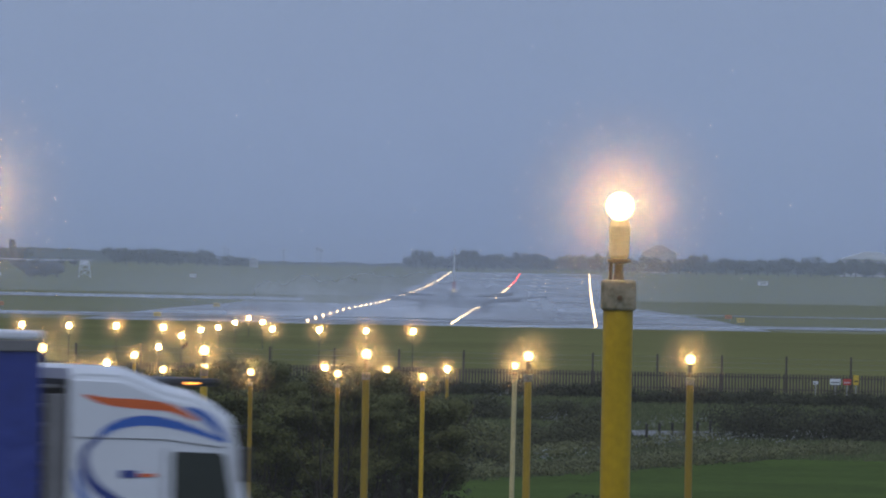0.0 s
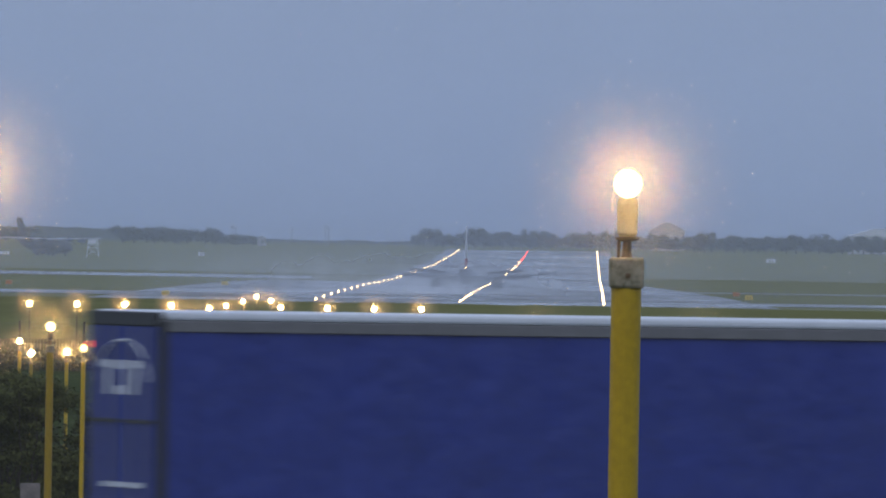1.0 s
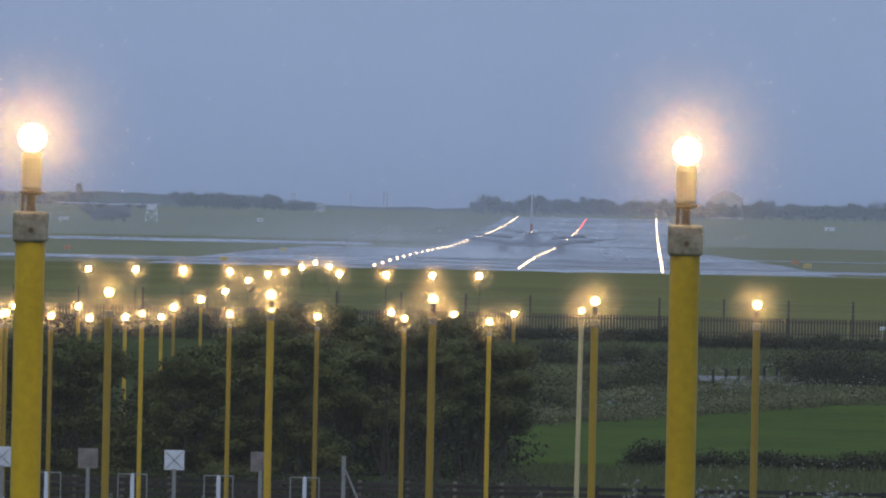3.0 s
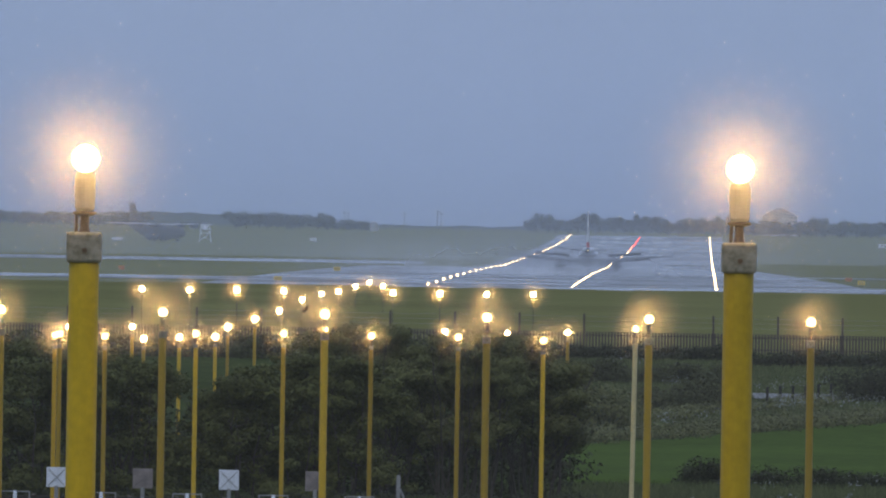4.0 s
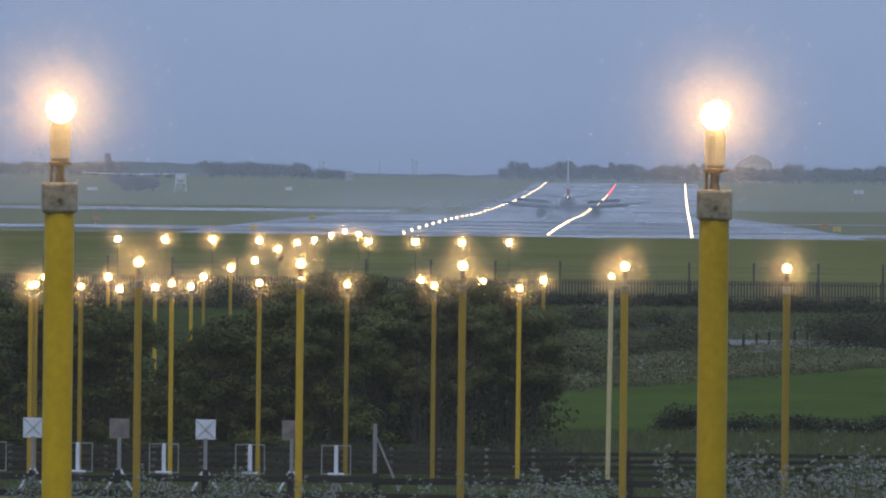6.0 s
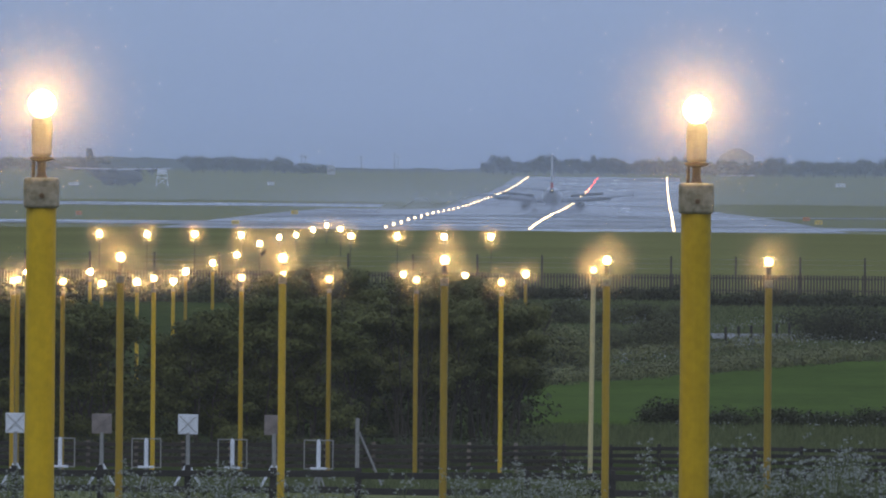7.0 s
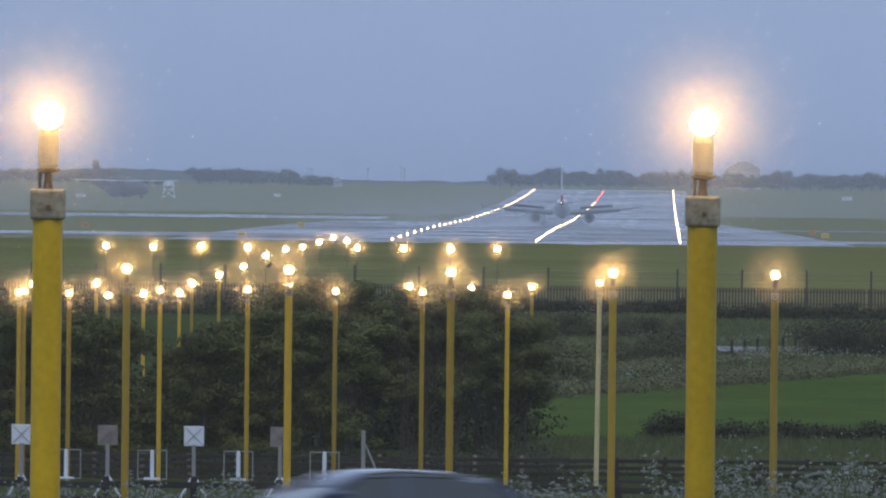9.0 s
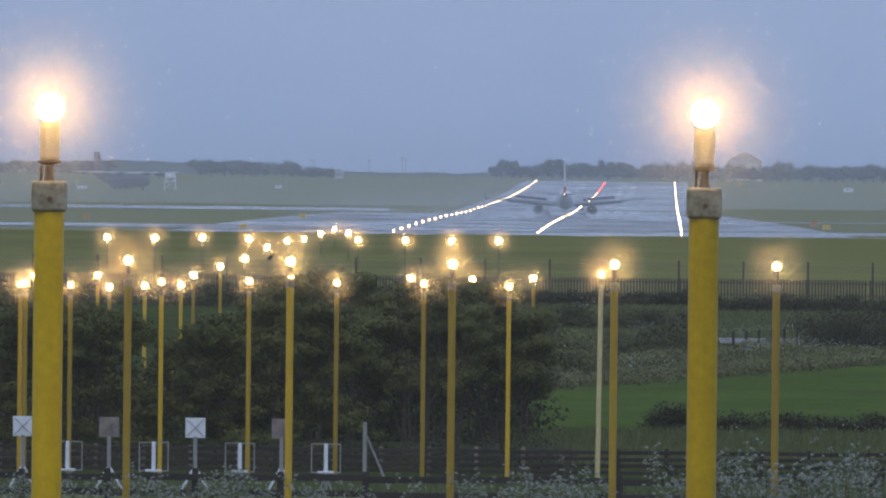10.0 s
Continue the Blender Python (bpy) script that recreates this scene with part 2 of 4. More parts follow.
def ground_z(x, y):
    return float(land(np.array([x], float), np.array([y], float))[0])


def sheet(name, xs, ys, mat, lift=0.0, jitter=0.0, shear=0.0, base=0.0):
    """A draped strip of land: xs across, ys along; shear moves x with y (x = base + shear * y + given)."""
    X, Y = np.meshgrid(np.array(xs, float), np.array(ys, float))
    X = X + base + shear * Y
    Z = land(X, Y) + lift
    if jitter:
        Z = Z + jitter * np.sin(X * 0.9 + 3 * np.sin(Y * 0.31)) * np.sin(Y * 0.57 + 2 * np.sin(X * 0.23))
    co = np.stack([X, Y, Z], -1).reshape(-1, 3)
    n, k = len(xs), len(ys)
    i = (np.arange(k - 1)[:, None] * n + np.arange(n - 1)[None]).reshape(-1)
    me = bpy.data.meshes.new(name)
    me.from_pydata(co.tolist(), [], np.stack([i, i + 1, i + n + 1, i + n], -1).tolist())
    me.materials.append(mat)
    me.polygons.foreach_set("use_smooth", [True] * len(me.polygons))
    return new(name, me)


near_ys = np.concatenate([np.arange(-60, 140, 10), np.arange(140, 230, 1.5), np.arange(230, 700, 6), np.arange(700, 2000, 25), np.arange(2000, 5400, 30)])
wide_xs = np.concatenate([np.linspace(-2500, -160, 14), np.linspace(-120, -30, 10), np.linspace(-26, 26, 53), np.linspace(30, 120, 10), np.linspace(160, 2500, 14)])
tagged(sheet("ground", wide_xs, near_ys, GRASS, jitter=0.05), "rough damp grassland of an airfield at dusk", "ground", kind="structure")
# its far edge runs aslant
fx = np.linspace(4.0, 60, 60)
fco = [(x, y, ground_z(x, y) + 0.05) for f in np.linspace(0, 1, 30) for x in fx for y in (448 + f * (38 + 2.35 * min(x - 4, 19) + 1.2 * math.sin(x * 1.3)),)]
fme = bpy.data.meshes.new("field")
fme.from_pydata(fco, [], [(r * 60 + c, r * 60 + c + 1, r * 60 + c + 61, r * 60 + c + 60) for r in range(29) for c in range(59)])
fme.materials.append(FIELD)
field = new("field", fme)
tagged(field, "smooth green mown field below the airfield bank", "field", kind="structure")

strip = sheet("mown_strip", np.linspace(-60, 60, 60), np.linspace(218, 258, 14), material("pale_mown_grass", (0.16, 0.17, 0.075), 0.9, vary=0.25, scale=0.3, spec=0.0), lift=0.06)
tagged(strip, "pale mown grass strip between two fences", "grass", kind="structure")

# the road crosses the view at 22 degrees
ROAD = pose(0, 159, 0, 0, 0, 22)
road = part("road", boxed(-150, 150, -3.7, 3.7, -0.3, 0.03), ASPHALT, None, "damp two-lane asphalt road", ROAD)
tagged(road, category="road", kind="structure")
for k in range(-12, 13):
    part("road_marking", boxed(k * 6 - 1, k * 6 + 1, -0.05, 0.05, 0.03, 0.034), PAINT, road)

# runway and taxiways
AXIS, OFF = 0.01995, -22.0
run_ys = np.concatenate([np.arange(1600, 4240, 20)])
runway = sheet("runway", np.linspace(-29, 29, 8), run_ys, WET, lift=0.12, shear=AXIS, base=OFF)
tagged(runway, "wet grey asphalt runway shining under the sky", "runway", kind="structure")


def paving(name, x0, x1, y0, y1, mat=WET, lift=0.09, x2=None, x3=None):
    """A paved quadrangle, from x0..x1 at y0 to x2..x3 at y1."""
    x2, x3 = (x0 if x2 is None else x2), (x1 if x3 is None else x3)
    ys, us = np.linspace(y0, y1, max(3, int((y1 - y0) / 12))), np.linspace(0, 1, 24)
    f = (ys - y0) / (y1 - y0)
    A, B = x0 + (x2 - x0) * f, x1 + (x3 - x1) * f
    X = A[:, None] + (B - A)[:, None] * us[None]
    Y = np.repeat(ys[:, None], len(us), 1)
    co = np.stack([X, Y, land(X, Y) + lift], -1).reshape(-1, 3)
    n, k = len(us), len(ys)
    i = (np.arange(k - 1)[:, None] * n + np.arange(n - 1)[None]).reshape(-1)
    me = bpy.data.meshes.new(name)
    me.from_pydata(co.tolist(), [], np.stack([i, i + 1, i + n + 1, i + n], -1).tolist())
    me.materials.append(mat)
    return tagged(new(name, me), "wet paved taxiway beside the runway", "taxiway", kind="structure")


paving("taxiway", -600, -8, 2085, 2160)
paving("taxiway", -45, 0, 2000, 2700, x2=-22, x3=24, lift=0.075)
paving("taxiway", -600, -10, 2800, 2930, lift=0.08)
paving("taxiway", 44, 72, 1990, 2700, x2=55, x3=66, lift=0.075)
paving("taxiway", 45, 600, 2050, 2110, lift=0.085)
paving("taxiway", 60, 600, 2390, 2420, lift=0.085)

for y in (2500, 2650, 2800, 3050, 3200, 3350, 3500, 3650, 3800, 3950, 4080):
    for side in (-1, 1):
        for k in range(1 + (y // 50) % 3):
            x = AXIS * y + OFF + side * (7 + 3.6 * k)
            bm = bmesh.new()
            for dy in (0, 12):
                z0, z1 = ground_z(x, y + dy) + 0.135, ground_z(x, y + dy + 12) + 0.135
                v = [bm.verts.new(p) for p in ((x - 1.2, y + dy, z0), (x + 1.2, y + dy, z0), (x + 1.2, y + dy + 12, z1), (x - 1.2, y + dy + 12, z1))]
                bm.faces.new(v)
            part("touchdown_bar", bm, PAINT, runway)


# ---- foliage ----
def leaves(name, lobes, count, size, mat, parent=None, seed=0, label="", stretch=1.0, shell=0.55, up=0.0):
    """Leaf clumps as small bent quads scattered through ellipsoid lobes (x, y, z, rx, ry, rz)."""
    rng = np.random.default_rng(seed)
    L = np.array(lobes, float)
    vol = (L[:, 3] * L[:, 4] * L[:, 5]) ** (2 / 3)
    pick = rng.choice(len(L), count, p=vol / vol.sum())
    d = rng.normal(size=(count, 3))
    d /= np.linalg.norm(d, axis=1)[:, None]
    rad = shell + (1 - shell) * rng.random(count) ** 0.7
    rad *= 1 + 0.22 * np.sin(d[:, 0] * 7 + pick) * np.sin(d[:, 2] * 9 + 1.7 * pick) + 0.10 * rng.normal(size=count)
    c = L[pick, :3] + d * L[pick, 3:] * rad[:, None]
    # each leaf faces outwards from its clump, more or less
    n = d / L[pick, 3:] * L[pick, 3:].mean(1)[:, None] + 0.4 * rng.normal(size=(count, 3)) + np.array([0, 0, 0.45])
    n /= np.linalg.norm(n, axis=1)[:, None]
    b = np.cross(n, rng.normal(size=(count, 3)) + np.array([0, 0, up]))
    b /= np.linalg.norm(b, axis=1)[:, None]
    a = np.cross(b, n)
    s = size * (0.5 + rng.random(count))[:, None]
    a, b = a * s * stretch, b * s * 0.6
    co = np.stack([c - a, c + b, c + a * 1.1, c - b], 1).reshape(-1, 3)
    me = bpy.data.meshes.new(name)
    i = np.arange(count)[:, None] * 4 + np.arange(4)[None]
    me.from_pydata(co.tolist(), [], i.tolist())
    me.materials.append(mat)
    ob = new(name, me)
    ob.parent = parent
    return tagged(ob, label)


def stems(base_r, height, spread, count, seed, limbs=4):
    rng = random.Random(seed)
    bm = bmesh.new()
    for k in range(count):
        a = 2 * math.pi * k / count + rng.uniform(-0.4, 0.4)
        pts, r = [], []
        h = height * rng.uniform(0.75, 1.0)
        out = spread * rng.uniform(0.25, 1.0)
        foot = spread * rng.uniform(0.1, 0.5)
        for j in range(7):
            f = j / 6
            pts.append((math.cos(a) * (foot + (out - foot * 0.5) * f ** 1.3) + rng.uniform(-0.1, 0.1), math.sin(a) * (foot + out * f ** 1.3), h * f))
            r.append(base_r * (1 - 0.85 * f))
        tube(bm, pts, r)
        for q in range(limbs):
            j = rng.randint(2, 5)
            p = Vector(pts[j])
            e = p + Vector((rng.uniform(-1, 1) * spread * 0.4, rng.uniform(-1, 1) * spread * 0.4, rng.uniform(0.3, 1.2) * height * 0.22))
            tube(bm, [p, (p + e) / 2 + Vector((0, 0, -0.1)), e], [r[j] * 0.6, r[j] * 0.4, r[j] * 0.15], 5)
    return bm


def shrub_tree(x, y, w, h, seed, count, label, size=0.05, mat=LEAF_PALE, deep=None, group="bushes below the bank", clear=0.25, boughs=26, up=0.0, stem_n=9, clump=0.36):
    """A many-stemmed shrub: boughs spread through a dome, each with a few leaf clumps and gaps between."""
    z = ground_z(x, y) - 0.05
    ob = thing("tree", pose(x, y, z), label, "tree", group)
    part("trunk", stems(0.042, h * 0.86, w * 0.52, stem_n, seed, 9), BARK, ob)
    rng = random.Random(seed)
    lobes = []
    deep = deep or w * 0.5
    for k in range(boughs):
        u = -1 + 2 * ((k * 0.618034 + 0.1 * rng.random()) % 1.0)
        f = rng.uniform(clear, 1.0) if k % 3 else rng.uniform(0.8, 1.0)
        dome = h * (1 - 0.22 * u * u - 0.10 * rng.random())
        reach = (w / 2) * (0.72 + 0.28 * math.sin(math.pi * min(1, f + 0.15)))
        bx, by, bz = u * reach, rng.uniform(-1, 1) * deep * 0.5, f * dome
        for q in range(5):
            r = clump * rng.uniform(0.6, 1.25)
            lobes.append((bx + rng.gauss(0, 0.42), by + rng.gauss(0, 0.3), min(dome, bz + rng.gauss(0, 0.26)) - r * 0.6, r * 1.15, r, r * 0.72))
    leaves("crown", lobes, count, size, mat, ob, seed, stretch=1.35, shell=0.45, up=up)
    return ob


def hedge(x0, x1, y, h, deep, seed, label, density=900, size=0.09, mat=LEAF_HEDGE, y1=None, uneven=0.18, group="hedges"):
    y1 = y if y1 is None else y1
    n = max(4, int((x1 - x0) / (h * 0.6)))
    rng = random.Random(seed)
    zc = ground_z((x0 + x1) / 2, (y + y1) / 2)
    ob = thing("hedge", pose((x0 + x1) / 2, (y + y1) / 2, zc), label, "hedge", group)
    lobes = []
    for k in range(n * 10):
        f = (k + rng.random()) / (n * 10)
        px, py = x0 + (x1 - x0) * f, y + (y1 - y) * f
        hh = h * (1 + rng.uniform(-uneven, uneven) * 1.3 + 0.12 * math.sin(px * 1.7 + seed))
        r = h * rng.uniform(0.26, 0.44)
        g = ground_z(px, py) - zc
        lobes.append((px - (x0 + x1) / 2, py - (y + y1) / 2 + rng.uniform(-0.4, 0.4) * deep, g + rng.uniform(0.15, 1.0) * hh - r * 0.6, r * 1.5, r * 1.2, r * 0.85))
    leaves("foliage", lobes, int((x1 - x0) * density), size, mat, ob, seed, shell=0.5)
    return ob


# ---- sheets for haze, spray and lamp halos ----
def mist_material(name, alpha, radius=None, tone=(0.85, 0.90, 1.0, 1)):
    """See-through sheet for haze and spray: scatters light by alpha; with a radius it thins out from its middle."""
    m = bpy.data.materials.new(name)
    m.use_nodes = True
    t = m.node_tree
    t.nodes.clear()
    o, mix, tr, di = (t.nodes.new("ShaderNode" + k) for k in ("OutputMaterial", "MixShader", "BsdfTransparent", "BsdfDiffuse"))
    tl, ad = t.nodes.new("ShaderNodeBsdfTranslucent"), t.nodes.new("ShaderNodeMixShader")
    c, n, r = t.nodes.new("ShaderNodeTexCoord"), t.nodes.new("ShaderNodeTexNoise"), t.nodes.new("ShaderNodeMapRange")
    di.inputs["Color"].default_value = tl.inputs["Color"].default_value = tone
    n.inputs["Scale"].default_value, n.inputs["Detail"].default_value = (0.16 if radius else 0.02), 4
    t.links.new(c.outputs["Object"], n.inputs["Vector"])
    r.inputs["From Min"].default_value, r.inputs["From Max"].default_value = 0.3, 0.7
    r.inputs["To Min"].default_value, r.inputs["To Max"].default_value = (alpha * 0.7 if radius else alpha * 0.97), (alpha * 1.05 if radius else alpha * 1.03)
    t.links.new(n.outputs["Fac"], r.inputs["Value"])
    fac = r.outputs[0]
    if radius:
        mp, g, p = t.nodes.new("ShaderNodeMapping"), t.nodes.new("ShaderNodeTexGradient"), t.nodes.new("ShaderNodeMath")
        mp.inputs["Scale"].default_value = (1 / radius[0], 0.0, 1 / radius[1])
        g.gradient_type = "SPHERICAL" if alpha > 0.5 else "QUADRATIC_SPHERE"
        t.links.new(c.outputs["Object"], mp.inputs["Vector"])
        t.links.new(mp.outputs[0], g.inputs["Vector"])
        p.operation = "MULTIPLY"
        t.links.new(g.outputs["Fac"], p.inputs[0])
        t.links.new(fac, p.inputs[1])
        fac = p.outputs[0]
    t.links.new(fac, mix.inputs[0])
    t.links.new(di.outputs[0], ad.inputs[1])
    t.links.new(tl.outputs[0], ad.inputs[2])
    ad.inputs[0].default_value = 0.18
    t.links.new(tr.outputs[0], mix.inputs[1])
    t.links.new(ad.outputs[0], mix.inputs[2])
    t.links.new(mix.outputs[0], o.inputs["Surface"])
    return m


def lamp_halo():
    """A see-through disc that makes a glow halo from the lamp behind it, thinning out from its middle."""
    m = bpy.data.materials.new("lamp_halo")
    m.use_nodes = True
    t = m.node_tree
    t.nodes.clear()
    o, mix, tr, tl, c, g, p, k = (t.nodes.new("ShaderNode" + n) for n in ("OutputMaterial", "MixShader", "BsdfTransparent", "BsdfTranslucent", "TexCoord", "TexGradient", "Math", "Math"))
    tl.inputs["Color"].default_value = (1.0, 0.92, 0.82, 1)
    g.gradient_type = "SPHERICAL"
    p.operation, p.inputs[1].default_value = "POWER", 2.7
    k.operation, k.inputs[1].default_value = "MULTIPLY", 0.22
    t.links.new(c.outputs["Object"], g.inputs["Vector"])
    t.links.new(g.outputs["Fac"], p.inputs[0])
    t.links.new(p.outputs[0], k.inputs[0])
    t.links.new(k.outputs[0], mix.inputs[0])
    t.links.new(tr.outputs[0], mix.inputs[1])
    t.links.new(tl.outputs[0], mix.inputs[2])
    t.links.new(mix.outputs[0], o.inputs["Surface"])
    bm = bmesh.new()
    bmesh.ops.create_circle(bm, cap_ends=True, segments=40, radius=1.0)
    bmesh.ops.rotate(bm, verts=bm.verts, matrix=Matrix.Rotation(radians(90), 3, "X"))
    return mesh_of(bm, "lamp_halo", m)


HALO_DISC = lamp_halo()


# ---- approach lights on yellow poles ----
def approach_light(x, y, z, ball, pole_r=0.062, paint=YELLOW, lean=0.0, label="", group="approach lights"):
    """z: height of the lamp's middle. The pole reaches the ground."""
    g = ground_z(x, y)
    h = z - g
    ob = thing("approach_light", pose(x, y, g, 0, lean, 0), label or "tall yellow approach light pole with a lit warm lamp", "approach light", group)
    top = h - 0.43
    part("pole", lathe([(pole_r, -0.3), (pole_r, top)], 20), paint, ob, smooth=False)
    part("bracket", boxed(-0.072, 0.072, -0.072, 0.072, top - 0.002, top + 0.125, 0.012), MOSS, ob, "mossy grey clamp bracket")
    neck = lathe([(0.026, top + 0.12), (0.018, top + 0.15), (0.018, top + 0.19), (0.03, top + 0.20)], 12)
    tube(neck, [(-0.035, 0, top + 0.12), (-0.033, 0, top + 0.2)], [0.008, 0.008], 6)
    part("neck", neck, BRASS, ob)
    bolt = lathe([(0.011, -0.082), (0.011, -0.070)], 8, axis="y")
    part("bolt", bolt, BRASS, ob, at=pose(0.004, 0, top + 0.05))
    part("flange", lathe([(0.03, top + 0.193), (0.050, top + 0.200), (0.050, top + 0.208), (0.03, top + 0.214)], 16), BRASS, ob)
    # far housings are coloured dark so that their lamps don't brighten them
    part("housing", lathe([(0.030, top + 0.21), (0.041, top + 0.225), (0.044, top + 0.345), (0.036, top + 0.37)], 16), TAN if y < 100 else DARK, ob, "tan lamp housing" if y < 100 else "lamp housing darkened against the lamp glow")
    bm = bmesh.new()
    near = y < 460
    bmesh.ops.create_icosphere(bm, subdivisions=3 if near else 2, radius=ball * (0.9 if near else 1))
    part("lamp", bm, WARM if near else WARM_MID, ob, "glowing warm white lamp", pose(0, 0, h), True)
    if near:
        bulb = new("bulb", bpy.data.lights.new("bulb", "POINT"))
        bulb.data.shadow_soft_size, bulb.data.energy, bulb.data.color = ball, 4 * math.pi ** 2 * ball ** 2 * 430, (1.0, 0.61, 0.21)
        bulb.parent, bulb.matrix_basis = ob, pose(0, 0, h)
    # a disc added just before the lamp to make its glow halo
    veil = new("lamp_halo", HALO_DISC)
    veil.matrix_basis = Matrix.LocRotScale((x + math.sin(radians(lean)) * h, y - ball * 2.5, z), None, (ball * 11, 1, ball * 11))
    tagged(veil, "see-through disc added before a lamp to make its glow halo", "drizzle", kind="stuff")
    return ob


for x, y, z in ((-1.58, 49.1, 5.44), (1.13, 49.1, 5.44)):
    approach_light(x, y, z, 0.066, label="thick yellow approach light pole close by, warm lamp lit")
# crossbar beyond the road
for k in range(-2, 4):
    x, y, z = 0.37, 198.0, 3.62
    approach_light(x + 2.705 * k - 2.705, y, z + (0.0, 0.0, 0.01, 0, 0.015, 0.01)[k + 2], 0.086)
# crossbar below the bushes
for x, y, z in ((-12.55, 368.0, 1.54), (-12.84, 372.0, 1.46), (-11.15, 368.0, 1.49), (-8.33, 368.0, 1.61), (-5.61, 368.0, 1.66), (-2.89, 368.0, 1.64), (-0.19, 368.0, 1.64), (2.45, 368.0, 1.58)):
    approach_light(x, y, z, 0.112, 0.07)
x, y, z = 5.25, 368.0, 1.99
approach_light(x, y, z, 0.112, 0.075, PALE, lean=0.5, label="cream-painted approach light pole leaning slightly, lamp lit")
# further crossbar, standing behind the bushes
for x, y, z in ((-6.18, 525.0, 0.37), (-0.86, 525.0, 0.36), (1.89, 525.0, 0.32), (4.57, 525.0, 0.41), (-12.71, 470.0, 0.39), (-11.54, 480.0, 0.37), (-10.50, 500.0, 0.21), (-17.51, 525.0, 0.31), (-14.01, 500.0, 0.58)):
    approach_light(x, y, z, 0.12, 0.075)
# centre line towards the runway
for x, y, z in ((-10.98, 550.0, 0.17), (-10.26, 580.0, 0.32), (-9.58, 612.0, 0.48), (-8.94, 650.0, 0.82), (-8.35, 690.0, 0.93), (-7.79, 730.0, 0.83), (-7.31, 790.0, 0.82), (-6.89, 850.0, 0.83), (-5.26, 760.0, 1.05), (-3.96, 650.0, 1.28)):
    # beyond 600 m masts are thinned and darkened to vanish from the camera's view
    approach_light(x, y, z, 0.14, 0.075 if y < 600 else 0.018, YELLOW if y < 600 else DARK, label="approach light on a pole, warm lamp lit")
for x, y, z in ((-17.71, 650.0, 1.27), (-15.11, 650.0, 1.27), (-12.51, 650.0, 1.30), (-9.94, 650.0, 1.27), (-1.39, 650.0, 1.28), (1.17, 650.0, 1.28), (3.74, 650.0, 1.31)):
    # masts thinned and coloured dark here too, so that none shows
    approach_light(x, y, z, 0.15, 0.018, DARK, label="approach light on a thin dark mast, warm lamp lit")


# ---- runway lights ----
def runway_light(x, y, red=False, r=0.42, inset=False):
    z = ground_z(x, y) + 0.12
    ob = thing("runway_light", pose(x, y, z), "lit red runway centreline lamp" if red else "lit white runway lamp", "runway light", "runway lights")
    part("base", lathe([(0.16, -0.02), (0.14, 0.06), (0.06, 0.10)], 8), GALV, ob)
    bm = bmesh.new()
    bmesh.ops.create_icosphere(bm, subdivisions=1, radius=r)
    part("lamp", bm, RED_FAR if red else WHITE_FAR, ob, at=pose(0, 0, 0.1 + r * 0.8))


for k in range(37):
    y = 2010 + 60 * k
    for side in (-24.4, 24.4):
        runway_light(AXIS * y + OFF + side, y, r=0.23)
for k in range(72):
    y = 2015 + 30 * k
    runway_light(AXIS * y + OFF, y, y > 3750 or (y > 3500 and k % 2), 0.16)

# ---- woods, hedges and bushes ----
for x, y, w, h, seed in ((-2.9, 409, 4.6, 6.9, 11), (-0.1, 408, 5.4, 6.6, 31), (2.3, 410, 4.4, 6.1, 32)):
    shrub_tree(x, y, w, h, seed, 88000, "grey-green willow thicket with many bare stems", 0.037, clear=0.42, boughs=30, up=0.9, stem_n=20, clump=0.42)
# backing added in darker leaf, so the gaps between the stems look shaded
hedge(-18, 3.6, 424, 3.2, 2.5, 33, "dark leaf backing behind the willows, standing in for shade", 1500, 0.08, HEDGE_DARK)
for x, y, w, h, seed in ((-5.6, 397, 3.6, 5.4, 12), (-10.9, 396, 3.0, 5.6, 18), (-3.9, 397, 3.4, 5.5, 19), (-13.8, 394, 4.6, 5.7, 20), (-12.6, 402, 5.0, 5.9, 13), (-16.5, 400, 5.5, 6.2, 14), (-4.6, 420, 4.6, 6.6, 15), (-7.3, 396, 3.2, 4.9, 16)):
    shrub_tree(x, y, w, h, seed, 42000, "dense dark green bush below the approach lights", 0.047, LEAF, clear=0.12, boughs=30, up=0.4, clump=0.42)
hedge(4.2, 7.3, 508, 1.7, 2.4, 17, "grey-green bush at the edge of a field", 4200, 0.06, LEAF_PALE)
hedge(9.2, 40, 440, 0.95, 1.2, 21, "low dark clipped hedge along a field edge", 2200, 0.05, HEDGE_DARK)
hedge(8.3, 9.8, 439, 1.12, 1.4, 29, "rounded dark bush at the end of a hedge", 3600, 0.05, HEDGE_DARK)
hedge(3.8, 13.2, 595, 0.72, 1.6, 24, "low dark green hedgerow under the perimeter fence", 1800, 0.06, HEDGE_DARK)
hedge(-40, 3.8, 590, 1.2, 2.0, 26, "overgrown dark green hedgerow on the bank", 500, 0.10)
hedge(4.4, 12.7, 566, 0.95, 1.8, 22, "overgrown dark green hedgerow on the bank", 2600, 0.06)
hedge(13.4, 40, 589, 0.78, 1.6, 23, "straggling dark green hedgerow on the bank", 1600, 0.06, HEDGE_DARK)
hedge(7.8, 12.2, 530, 1.3, 2.2, 27, "rounded overgrown hedge above the field", 3600, 0.055)
hedge(17.2, 40, 546, 1.65, 2.5, 25, "tall rounded dark green hedge on the bank", 2600, 0.06, HEDGE_DARK)


